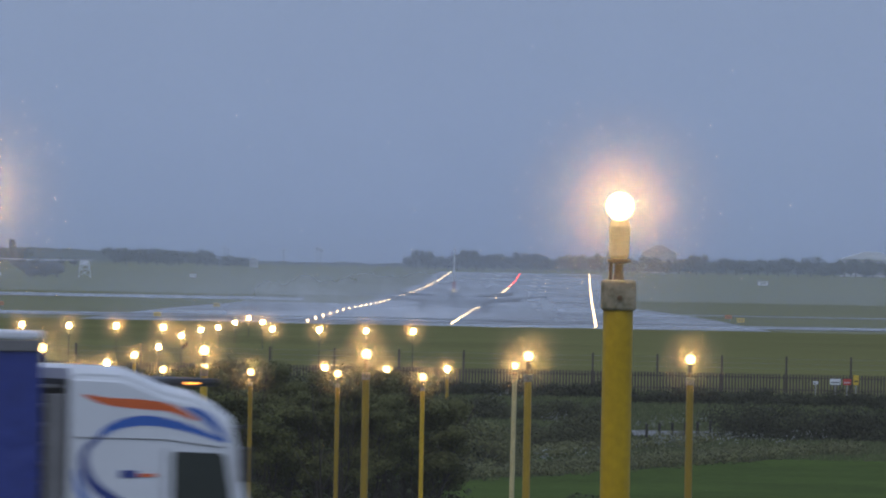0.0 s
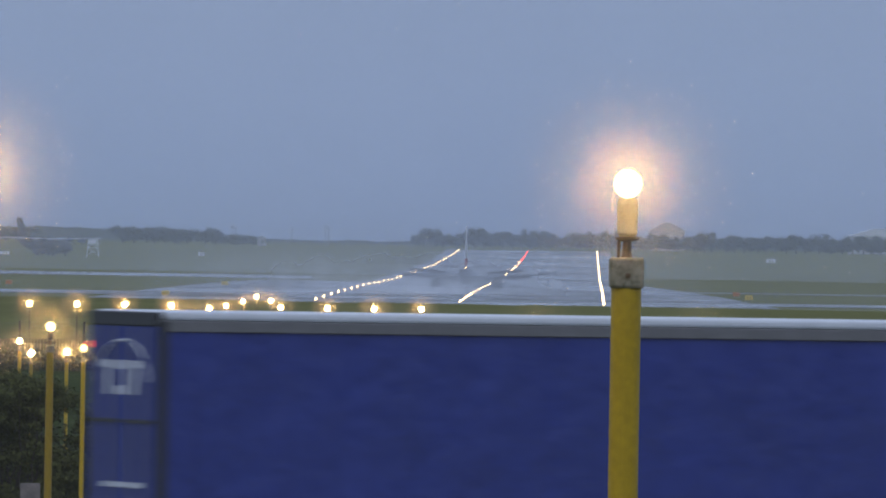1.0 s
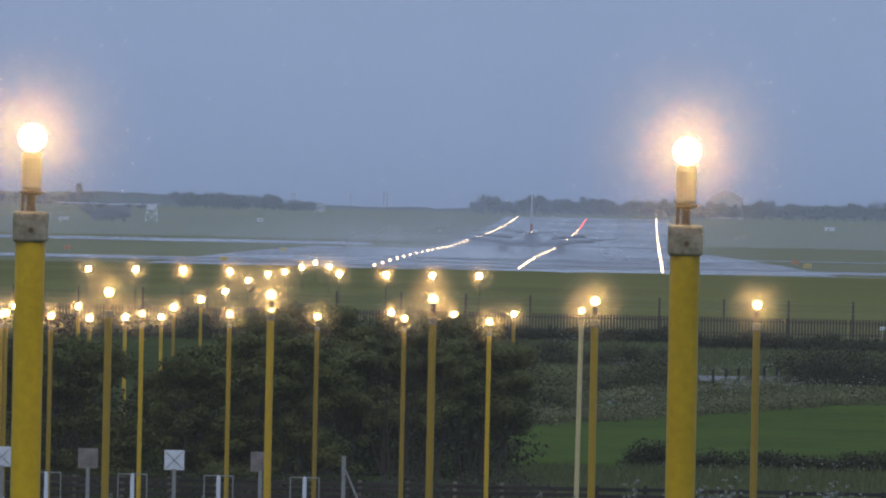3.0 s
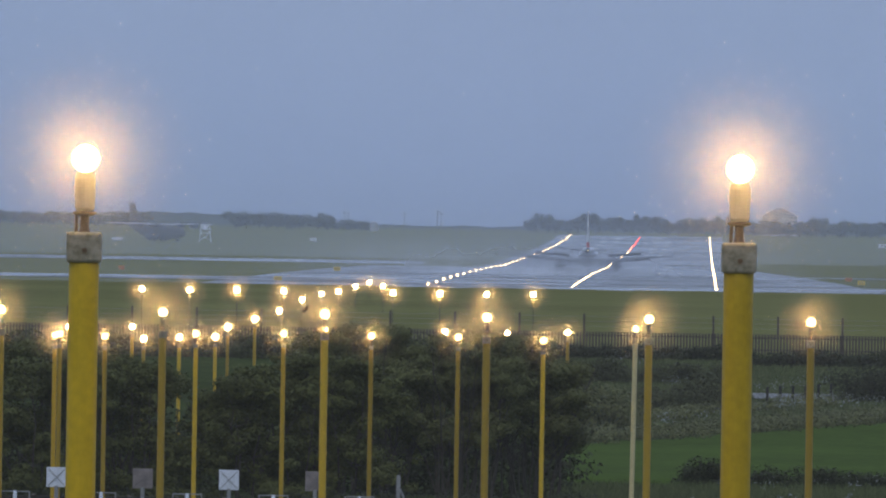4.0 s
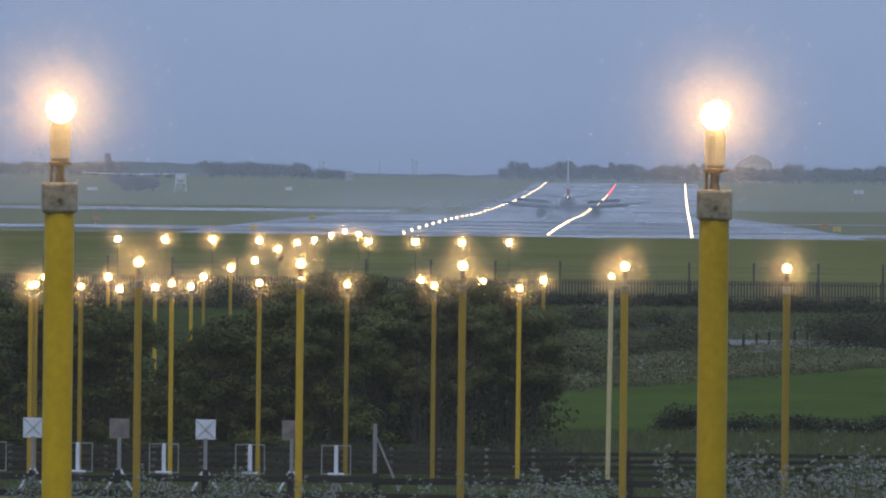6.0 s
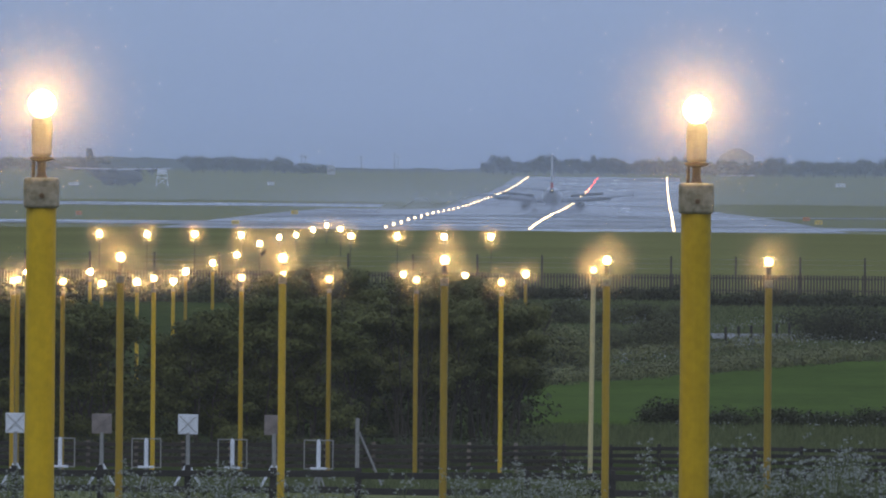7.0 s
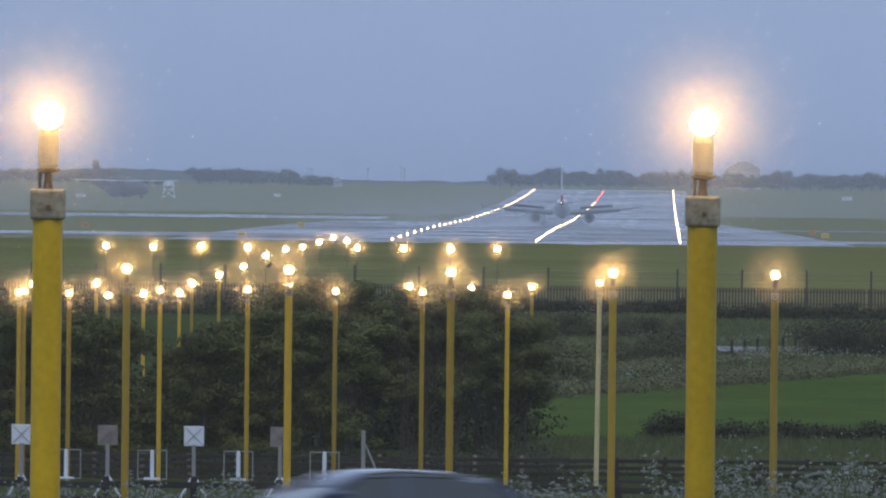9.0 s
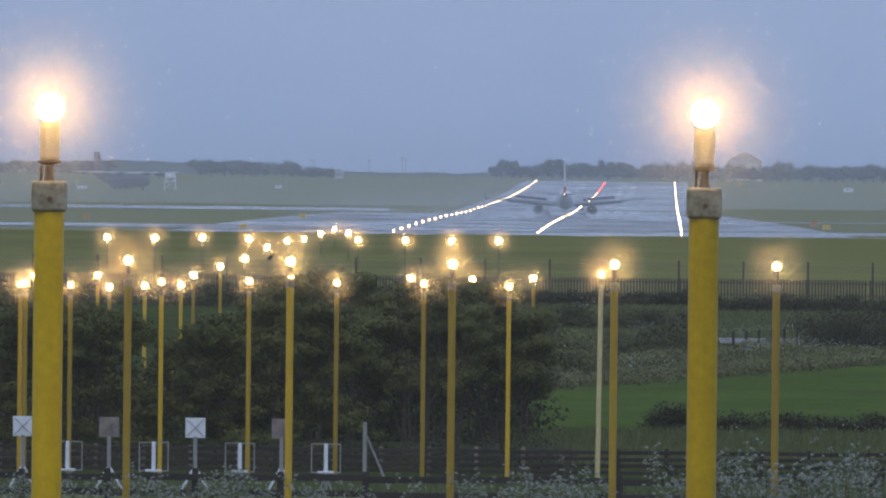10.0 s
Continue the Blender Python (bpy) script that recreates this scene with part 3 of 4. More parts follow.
def far_tree(x, y, w, h, seed):
    ob = thing("far_tree", pose(x, y, ground_z(x, y) - 0.3), "distant dark tree in hazy dusk light", "tree", "trees beyond the airfield")
    part("trunk", lathe([(0.35, 0), (0.2, h * 0.5)], 6), BARK, ob)
    rng = random.Random(seed)
    lobes = [(rng.uniform(-0.5, 0.5) * w * 0.7, rng.uniform(-0.3, 0.3) * w, h * rng.uniform(0.3, 0.8), w * rng.uniform(0.18, 0.3), w * 0.25, h * rng.uniform(0.16, 0.24)) for k in range(9)]
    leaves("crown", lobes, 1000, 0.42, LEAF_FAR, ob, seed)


rng = random.Random(5)
for x0, x1, y, h0, h1 in ((26, 118, 4380, 6, 9), (118, 215, 4350, 5.5, 9), (-84, -60, 4330, 6.5, 8.5), (-54, -36, 4330, 3.5, 7.5), (-200, -120, 4420, 5, 7)):
    x = x0
    while x < x1:
        w = rng.uniform(6, 11)
        far_tree(x, y + rng.uniform(-20, 20), w, rng.uniform(h0, h1) * 0.93, rng.randint(0, 9999))
        x += w * 0.45


def ridge(name, x0, x1, y, tops, seed):
    """A long low wooded ridge on the skyline."""
    g = np.random.default_rng(seed)
    xs = np.linspace(x0, x1, 220)
    base = np.interp(xs, np.linspace(x0, x1, len(tops)), tops) + 0.25 * g.normal(size=220)
    co, fa = [], []
    for x, t in zip(xs, base):
        co += [(x, y - 60, ground_z(x, y) - 1), (x, y - 20, t * 0.75), (x, y, t), (x, y + 60, ground_z(x, y) - 1)]
    for i in range(219):
        for k in range(3):
            a = i * 4 + k
            fa.append((a, a + 4, a + 5, a + 1))
    me = bpy.data.meshes.new(name)
    me.from_pydata(co, [], fa)
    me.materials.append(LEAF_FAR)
    return tagged(new(name, me), "low hazy wooded ridge on the skyline", "ridge", kind="structure")


ridge("backdrop_ridge", -420, 420, 4820, (8, 9, 9, 8, 6.3, 7.6, 4.2, 3.4, 5.0, 6.5, 7, 8, 8, 8, 8), 3)


# ---- fences ----
def rail_fence(x0, x1, y, h, rails, gap, seed, wood=TIMBER, post=TIMBER, label="dark weathered timber post-and-rail fence", lift=0.0):
    rng = random.Random(seed)
    z = ground_z((x0 + x1) / 2, y)
    ob = thing("rail_fence", pose(x0, y, z), label, "fence")
    n = int((x1 - x0) / gap)
    pm = boxed(-0.06, 0.06, -0.05, 0.05, -0.3, h + 0.04, 0.01)
    me = mesh_of(pm, "post", post)
    rm = mesh_of(boxed(-gap / 2 - 0.02, gap / 2 + 0.02, -0.02, 0.02, -0.06, 0.06, 0.008), "rail", wood)
    for k in range(n + 1):
        part("post", me, None, ob, at=pose(k * gap, 0.08, rng.uniform(-0.03, 0.03), 0, rng.uniform(-1.5, 1.5), 0))
        if k < n:
            for r in range(rails):
                part("rail", rm, None, ob, at=pose((k + 0.5) * gap, 0, h * (r + 0.75) / rails - 0.02 + rng.uniform(-0.015, 0.015), 0, rng.uniform(-0.5, 0.5), 0))
    return ob


rail_fence(-12, 12, 215, 1.15, 4, 1.55, 31)
rail_fence(-18, 4.5, 374, 0.86, 4, 1.5, 32, post=POSTWOOD, label="dark timber rail fence with pale uprights")
rail_fence(4.5, 27, 374, 0.86, 4, 1.5, 34)


def palisade(x0, x1, y):
    z = ground_z(0, y)
    ob = thing("palisade_fence", pose(x0, y, z), "long brown palisade perimeter fence with tall thin posts", "fence")
    pales = mesh_of(boxed(-0.045, 0.045, -0.02, 0.02, -0.2, 1.08), "pale", PALISADE)
    for k in range(290):
        part("pale", pales, None, ob, at=pose(26 + k * 0.16, 0, 0))
    rest = bmesh.new()
    for k in range(int((x1 - x0) / 0.16)):
        u = k * 0.16
        if u < 25.9 or u > 26 + 290 * 0.16:
            if abs(u + x0) < 60:
                box(rest, u - 0.045, u + 0.045, -0.02, 0.02, -0.2, 1.08)
    tagged(part("pales", rest, PALISADE, ob), kind="stuff")
    for r in (0.25, 0.86):
        part("rail", boxed(0, x1 - x0, 0.02, 0.06, r, r + 0.06), PALISADE, ob)
    for k in range(int((x1 - x0) / 3.3)):
        part("post", boxed(k * 3.3 - 0.05, k * 3.3 + 0.05, 0.06, 0.14, -0.2, 2.0), PALISADE, ob)
    for r in (1.35, 1.6, 1.85):
        part("wire", boxed(0, x1 - x0, 0.06, 0.068, r, r + 0.008), GALV, ob)
    return ob


palisade(-50, 50, 606)
for x, y, z, w, h, mat, label in ((25.05, 604.5, 0, 0.55, 0.3, WHITEPLATE, "white sign with unreadable bars on a fence"), (25.65, 604.5, 0, 0.4, 0.3, SIGNRED, "red and white warning sign on a fence"),
                                  (24.05, 604.5, 0, 0.26, 0.16, WHITEPLATE, "small white sign on a fence"), (26.1, 604.5, 0, 0.28, 0.5, SIGNYEL, "yellow sign on a fence")):
    s = thing("fence_sign", pose(x, y, ground_z(x, y) + 0.62), label, "sign")
    part("plate", boxed(-w / 2, w / 2, -0.02, 0.02, 0, h), mat, s)
    part("bar", boxed(-w * 0.4, w * 0.4, -0.026, -0.0205, h * 0.3, h * 0.45), WHITEPLATE if mat == SIGNRED else DARK, s)
    part("post", boxed(-0.03, 0.03, 0.021, 0.07, -0.75, h), GALV, s)


# ---- monitor aerials behind the fence ----
def reflector(x, y, mat, seed):
    z = ground_z(x, y)
    ob = thing("panel_aerial", pose(x, y, z + 0.19), "white square panel aerial on a tripod post" if mat == WHITEPLATE else "weathered brown square panel aerial on a tripod post", "aerial", "panel aerials")
    bm = boxed(-0.22, 0.22, -0.02, 0.02, 1.02, 1.46, 0.008)
    part("panel", bm, mat, ob)
    x4 = bmesh.new()
    for s in (-1, 1):
        tube(x4, [(s * 0.19, -0.022, 1.05), (0, -0.05, 1.24), (-s * 0.19, -0.022, 1.43)], [0.008] * 3, 5)
    part("brace", x4, GALV if mat == WHITEPLATE else DULLPLATE, ob)
    part("post", lathe([(0.045, 0.02), (0.045, 1.05)], 10), GALV, ob)
    for s in (-1, 1):
        part("leg", tube(bmesh.new(), [(s * 0.03, 0, 0.34), (s * 0.34, -0.1, -0.22)], [0.03, 0.03], 6), WHITEPLATE, ob)
    part("leg", tube(bmesh.new(), [(0, 0.03, 0.34), (0, 0.34, -0.22)], [0.03, 0.03], 6), GALV, ob)


def framed_aerial(x, y):
    z = ground_z(x, y)
    ob = thing("framed_aerial", pose(x, y, z + 0.16), "white tube aerial inside a thin square grey frame", "aerial", "framed aerials")
    for bm in (boxed(-0.33, 0.33, -0.015, 0.015, 0.93, 0.955), boxed(-0.33, 0.33, -0.015, 0.015, 0.30, 0.325), boxed(-0.33, -0.305, -0.014, 0.014, 0.32, 0.94), boxed(0.305, 0.33, -0.014, 0.014, 0.32, 0.94)):
        part("frame_bar", bm, GALV, ob)
    part("tube", lathe([(0.03, 0.33), (0.046, 0.36), (0.046, 0.88), (0.03, 0.96)], 12), WHITEPLATE, ob, at=pose(0, -0.05, 0))
    part("tray", boxed(-0.18, 0.18, -0.14, 0.06, 0.295, 0.345, 0.01), WHITEPLATE, ob, at=pose(0, -0.06, 0))
    part("post", lathe([(0.04, -0.1), (0.04, 0.3)], 8), GALV, ob)
    for s in (-1, 1):
        part("leg", tube(bmesh.new(), [(s * 0.02, 0, 0.22), (s * 0.13, -0.1, -0.08)], [0.02, 0.02], 5), GALV, ob)


px = -8.96
for j in range(4):
    reflector(px + 1.905 * j, 262, DULLPLATE if j % 2 else WHITEPLATE, j)
for j in range(-1, 4):
    framed_aerial(px + 0.98 + 1.905 * j, 262.4)
st = thing("stay_post", pose(-1.45, 270, ground_z(-1.45, 270)), "galvanised steel post with a slanting stay", "post")
part("upright", boxed(-0.045, 0.045, -0.04, 0.04, -0.2, 1.62), GALV, st)
part("stay", tube(bmesh.new(), [(0.04, 0, 1.3), (0.56, 0, 0.1)], [0.03, 0.03], 6), GALV, st)


# ---- the verge: grass and cow parsley ----
def blades(name, x0, x1, y0, y1, count, h, mat, seed, label, width=0.012):
    g = np.random.default_rng(seed)
    x, y = g.uniform(x0, x1, count), g.uniform(y0, y1, count)
    z = land(x, y) - 0.02
    hh, a, b = h * g.uniform(0.4, 1.15, count), g.uniform(0, 6.28, count), g.normal(0, 0.25, (count, 2))
    base = np.stack([x, y, z], -1)
    side = np.stack([np.cos(a), np.sin(a) * 0.5, np.zeros(count)], -1) * width
    tip = base + np.stack([b[:, 0] * hh, b[:, 1] * hh, hh], -1)
    mid = base * 0.45 + tip * 0.55 - np.stack([b[:, 0] * hh, b[:, 1] * hh, np.zeros(count)], -1) * 0.2
    co = np.stack([base - side, base + side, mid + side * 0.8, tip, mid - side * 0.8], 1).reshape(-1, 3)
    me = bpy.data.meshes.new(name)
    me.from_pydata(co.tolist(), [], (np.arange(count)[:, None] * 5 + np.arange(5)[None]).tolist())
    me.materials.append(mat)
    return tagged(new(name, me), label, "grass", kind="stuff")


blades("verge_grass", -9, 9, 174, 204, 60000, 0.31, STALK, 41, "long unmown verge grass beside the road", 0.014)
blades("bank_grass", -14, 18, 259, 346, 16000, 0.26, STALK, 42, "rough tufted grass behind the fence", 0.016)
blades("bank_grass", 3, 24, 392, 438, 26000, 0.5, STALK, 43, "tall rough grass along the field edge", 0.022)
blades("bank_grass", 3.5, 26, 520, 603, 60000, 0.20, STALK, 44, "rough grass between the hedges on the bank", 0.03)


def cow_parsley(x, y, h, seed):
    rng = random.Random(seed)
    ob = thing("cow_parsley", pose(x, y, ground_z(x, y)), "tall cow parsley with domed white flower heads", "wild flower", "cow parsley on the verge")
    st, um = bmesh.new(), bmesh.new()
    for k in range(rng.randint(4, 6)):
        a, out = rng.uniform(0, 6.28), rng.uniform(0.05, 0.34) * h
        hh = h * rng.uniform(0.5, 1.0)
        top = Vector((math.cos(a) * out, math.sin(a) * out, hh))
        tube(st, [(0, 0, -0.05), Vector((top.x * 0.35, top.y * 0.35, hh * 0.55)), top], [0.008, 0.006, 0.003], 4)
        for q in range(rng.randint(3, 5)):
            c = top + Vector((rng.uniform(-0.15, 0.15), rng.uniform(-0.1, 0.1), rng.uniform(-0.24, 0.06)))
            tube(st, [top - Vector((0, 0, 0.12)), c], [0.004, 0.002], 3)
            wide, tilt = rng.uniform(0.028, 0.055), Vector((rng.uniform(-0.5, 0.5), rng.uniform(-0.5, 0.3), 1)).normalized()
            for n in range(11):
                d = (Vector((rng.gauss(0, 1), rng.gauss(0, 1), rng.gauss(0, 0.5))) + tilt * 0.9).normalized()
                p = c + d * wide * rng.uniform(0.5, 1.0) - tilt * wide * 0.5
                e = d.orthogonal().normalized()
                f, r = d.cross(e), rng.uniform(0.007, 0.0125)
                um.faces.new([um.verts.new(p + (e * math.cos(w) + f * math.sin(w)) * r) for w in (0, 1.3, 2.5, 3.8, 5.0)])
    for k in range(9):
        a, l, b = rng.uniform(0, 6.28), rng.uniform(0.12, 0.26), rng.uniform(0.05, 0.45) * h
        o, d = Vector((0, 0, b)), Vector((math.cos(a), math.sin(a), rng.uniform(-0.2, 0.6)))
        w = Vector((-d.y, d.x, 0)) * 0.045
        st.faces.new([st.verts.new(v) for v in (o, o + d * l * 0.5 + w, o + d * l, o + d * l * 0.5 - w)])
    part("stems", st, STALK, ob)
    part("flower_heads", um, UMBEL, ob)
    return ob


rng = random.Random(77)
protos = [cow_parsley(-3 + k * 0.9, 187 + (k % 3), 0.66 + 0.06 * k, 100 + k) for k in range(7)]
for k in range(230):
    u = rng.random()
    if u < 0.42:
        x, s = rng.gauss(rng.choice((4.3, 4.9, 5.6, 6.3, 6.9)), 0.4), rng.uniform(0.7, 1.35)
    elif u < 0.64:
        x, s = rng.gauss(rng.choice((0.9, 1.6, 2.4)), 0.35), rng.uniform(0.6, 1.0)
    else:
        x, s = rng.gauss(rng.choice((-6.2, -5.4, -4.6, -3.8, -3.0, -1.6)), 0.4), rng.uniform(0.55, 0.95)
    y = rng.uniform(182, 205)
    c = copy_thing(rng.choice(protos), pose(x, y, ground_z(x, y), 0, 0, rng.uniform(0, 360)))
    c.scale = (s, s, s)


def drift(x0, x1, y0, y1, n, seed):
    """Places for tufts along a drift."""
    g = random.Random(seed)
    for k in range(n):
        f = g.random()
        yield x0 + (x1 - x0) * f + g.gauss(0, 0.3), y0 + (y1 - y0) * f + g.gauss(0, 2.5)


FL = [p for d in ((8.0, 11.6, 506, 517, 12, 1), (12.4, 17.2, 526, 536, 26, 2), (17.0, 22.5, 534, 539, 14, 3), (9, 13.0, 556, 558, 10, 4), (13, 17, 548, 562, 14, 5), (6.0, 9.0, 584, 584, 5, 6), (9, 21, 433, 434, 14, 7)) for p in drift(*d)]
leaves("bank_flowers", [(x, y, ground_z(x, y) + 0.55, 0.4, 0.8, 0.28) for x, y in FL], 1900, 0.036, UMBEL, None, 51)
tagged(bpy.data.objects["bank_flowers"], "drifts of white cow parsley on the bank", "wild flower", kind="stuff")
WD = [p for d in ((4.5, 12.5, 491, 507, 90, 11), (12, 23, 507, 531, 110, 12), (8, 17, 516, 540, 60, 13)) for p in drift(*d)]
leaves("bank_weeds", [(x, y + 2, ground_z(x, y + 2) + 0.22, 0.55, 1.4, 0.36) for x, y in WD], 44000, 0.06, LEAF_PALE, None, 52, up=0.8)
tagged(bpy.data.objects["bank_weeds"], "tangled weeds on the bank above the field", "weeds", kind="stuff")
# dark leaves added to darken the ground under the bushes
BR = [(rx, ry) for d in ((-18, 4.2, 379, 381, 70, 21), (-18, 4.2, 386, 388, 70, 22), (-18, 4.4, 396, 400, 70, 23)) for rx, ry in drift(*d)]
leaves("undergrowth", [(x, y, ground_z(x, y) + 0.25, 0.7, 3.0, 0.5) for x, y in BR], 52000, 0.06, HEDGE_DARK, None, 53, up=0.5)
tagged(bpy.data.objects["undergrowth"], "low dark leaf clumps under the bushes behind a fence", "undergrowth", kind="stuff")
track = paving("track", 13.4, 17.3, 546, 553, material("gravel_track", (0.20, 0.20, 0.20), 0.9, vary=0.3, scale=2), 0.12)
tagged(track, "short stretch of pale gravel track on the bank", "track")
for k in range(6):
    p = thing("track_post", pose(13.9 + 0.62 * k, 543 + 1.2 * k, ground_z(14, 543 + 1.2 * k)), "dark timber post beside the track", "post", "posts by the track")
    part("post", boxed(-0.06, 0.06, -0.06, 0.06, -0.2, 0.75, 0.01), TIMBER, p)


# ---- lorry ----
def lorry():
    """Along x, front towards +x, near side towards -y; the trailer's rear end lies at x = 0."""
    ob = thing("lorry", pose(0, 0, 0), "white-cabbed articulated lorry with a blue curtain-sided trailer", "lorry")
    T, W = 13.42, 1.27
    tr = part("trailer", boxed(0.06, T, -W + 0.05, W - 0.05, 1.15, 3.98), DARK, ob)
    curt = bmesh.new()
    n = 150
    for side in (-1, 1):
        grid = []
        for i in range(n + 1):
            x = 0.55 + (T - 0.75) * i / n
            w = 0.016 * math.sin(i * 0.9) + 0.03 * math.sin(i * 0.37 + 1)
            grid.append([curt.verts.new((x, side * (W + w * f), z)) for z, f in ((1.2, 0.3), (1.9, 1), (2.8, 1), (3.4, 0.6), (3.88, 0.1))])
        for p, q in zip(grid, grid[1:]):
            for k in range(4):
                curt.faces.new((p[k], q[k], q[k + 1], p[k + 1]))
    part("curtain", curt, CURTAIN, tr, "blue tarpaulin curtain with faint folds", smooth=True)
    part("headboard", boxed(T - 0.2, T + 0.03, -W, W, 1.15, 3.9, 0.02), CURTAIN, tr)
    part("roof", boxed(0.1, T + 0.02, -W - 0.03, W + 0.03, 4.015, 4.14, 0.04), ROOFWHITE, tr, "pale translucent trailer roof")
    for side in (-1, 1):
        part("roof_rail", boxed(0.02, T + 0.02, side * W - 0.04, side * W + 0.04, 3.86, 4.011, 0.012), GREYRAIL, tr)
        part("corner_post", boxed(0.0, 0.12, side * W - 0.06, side * W + 0.03, 1.1, 4.0, 0.01), DARK, tr)
        part("side_rail", boxed(0, T, side * W - 0.03, side * W + 0.03, 1.05, 1.2), DARK, tr)
        part("end_panel", boxed(0.12, 0.55, side * W - 0.01, side * W + 0.012, 1.2, 3.87), CURTAIN, tr)
        if side > 0:
            part("marker_lamp", boxed(-0.03, 0.02, W - 0.03, W + 0.03, 3.62, 3.7), TAILRED, tr, "lit red marker lamp")
    part("rear_header", boxed(-0.03, 0.06, -W, W, 3.93, 4.12, 0.015), DARK, tr)
    for side in (-1, 1):
        d = part("rear_door", boxed(-0.02, 0.05, min(0.01 * side, side * W * 0.97), max(0.01 * side, side * W * 0.97), 1.2, 3.92), CURTAIN, tr)
        for u in (0.35, 0.9):
            part("lock_bar", lathe([(0.02, 1.2), (0.02, 3.9)], 8), GREYRAIL, d, at=pose(-0.04, side * u, 0))
        part("hinge", boxed(-0.05, -0.02, side * 0.1 if side > 0 else -1.2, side * 1.2 if side > 0 else -0.1, 2.62, 2.67), DARK, d)
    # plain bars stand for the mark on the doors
    for y0, y1, z0, z1 in ((-0.78, -0.32, 3.36, 3.46), (-0.62, -0.48, 3.0, 3.36), (-0.22, 0.14, 3.0, 3.46), (0.24, 0.70, 3.36, 3.46), (0.40, 0.54, 3.0, 3.36)):
        part("door_mark", boxed(-0.03, -0.0215, -y1, -y0, z0, z1), ROOFWHITE, tr)
    part("door_mark", boxed(-0.036, -0.031, -0.06, 0.22, 3.12, 3.34), CURTAIN, tr)
    arch = tube(bmesh.new(), [(-0.03, -0.02 + 0.98 * math.cos(math.pi * k / 16), 3.18 + 0.56 * math.sin(math.pi * k / 16)) for k in range(17)], [0.016] * 17, 5)
    part("door_arch", arch, ROOFWHITE, tr)
    part("plate_strip", boxed(-0.04, -0.021, -0.9, 0.7, 1.75, 1.82), WHITEPLATE, tr)
    part("bumper", boxed(-0.05, 0.1, -W, W, 0.5, 0.7, 0.02), DARK, tr)
    wheel_at = [(1.6 + 1.31 * k, 0.5) for k in range(3)] + [(12.3, 0.5), (15.3, 0.5)]
    tyre = mesh_of(lathe([(0.3, -0.16), (0.47, -0.15), (0.5, -0.1), (0.5, 0.1), (0.47, 0.15), (0.3, 0.16)], 24, axis="y"), "tyre", TYRE)
    rim = mesh_of(lathe([(0.05, -0.10), (0.29, -0.13), (0.3, 0.13), (0.05, 0.10)], 16, axis="y"), "rim", RIM)
    for x, z in wheel_at:
        for side in (-1, 1):
            w = part("wheel", tyre, None, ob, at=pose(x, side * 1.05, z))
            part("rim", rim, None, w)
    part("chassis", boxed(11, 16.2, -0.45, 0.45, 0.75, 1.1), DARK, ob)
    # cab
    X0 = 13.9
    side = [(X0 + 0.15, 0.55), (X0 + 2.45, 0.5), (X0 + 2.55, 1.2), (X0 + 2.55, 1.9), (X0 + 2.48, 2.4), (X0 + 2.33, 3.02), (X0 + 2.05, 3.22), (X0 + 1.75, 3.36), (X0 + 1.3, 3.46), (X0 + 1.02, 3.58), (X0 + 0.72, 3.68), (X0 + 0.1, 3.70), (X0, 3.64), (X0, 1.0)]
    bm = bmesh.new()
    loft(bm, [[(x, y, 1 + (z - 1) * f if z > 1 else z) for x, z in side] for y, f in ((-1.22, 0.965), (-1.25, 0.94), (-1.1, 1.0), (1.1, 1.0), (1.25, 0.94), (1.22, 0.965))][1:5])
    bmesh.ops.bevel(bm, geom=[e for e in bm.edges if abs(e.verts[0].co.y - e.verts[1].co.y) < 0.001 and abs(e.verts[0].co.y) > 1.2], offset=0.06, segments=3, affect="EDGES")
    cab = part("cab", bm, CABWHITE, ob, "white sleeper cab with high roof fairing", smooth=False)
    for s in (-1, 1):
        part("door_window", prism([(X0 + 1.46, 1.75), (X0 + 2.34, 1.75), (X0 + 2.20, 2.48), (X0 + 2.14, 2.53), (X0 + 1.49, 2.55), (X0 + 1.46, 2.51)], s * 1.235 - 0.03, s * 1.235 + 0.04), GLASS, cab, "dark cab side window")
        part("door_seam", prism([(X0 + 1.33, 0.9), (X0 + 1.345, 0.9), (X0 + 1.345, 2.6), (X0 + 1.33, 2.6)], s * 1.24 - 0.02, s * 1.24 + 0.02), DARK, cab)
        part("sun_strip", prism([(X0 + 0.03, 2.715), (X0 + 1.3, 2.70), (X0 + 2.2, 2.60), (X0 + 2.2, 2.615), (X0 + 1.3, 2.715), (X0 + 0.03, 2.73)], s * 1.24 - 0.02, s * 1.24 + 0.02), GREYRAIL, cab)
        part("mirror", boxed(X0 + 2.42, X0 + 2.52, s * 1.3 - 0.1, s * 1.3 + 0.1, 2.15, 2.62, 0.03), DARK, cab)
        part("fairing", boxed(X0 - 0.02, X0 + 0.12, s * 1.2 - 0.04, s * 1.2 + 0.02, 1.0, 3.5, 0.02), CABWHITE, cab)

        def ribbon(pts, w, mat, name, lift):
            """A painted band along points, widest in its middle."""
            fine = []
            for i in range(len(pts) - 1):
                p0, p1, p2, p3 = (Vector(pts[max(0, min(len(pts) - 1, i + k))]) for k in (-1, 0, 1, 2))
                for f in (0, 0.25, 0.5, 0.75):
                    fine.append(0.5 * (2 * p1 + (p2 - p0) * f + (2 * p0 - 5 * p1 + 4 * p2 - p3) * f * f + (3 * p1 - p0 - 3 * p2 + p3) * f ** 3))
            fine.append(Vector(pts[-1]))
            bm, rows = bmesh.new(), []
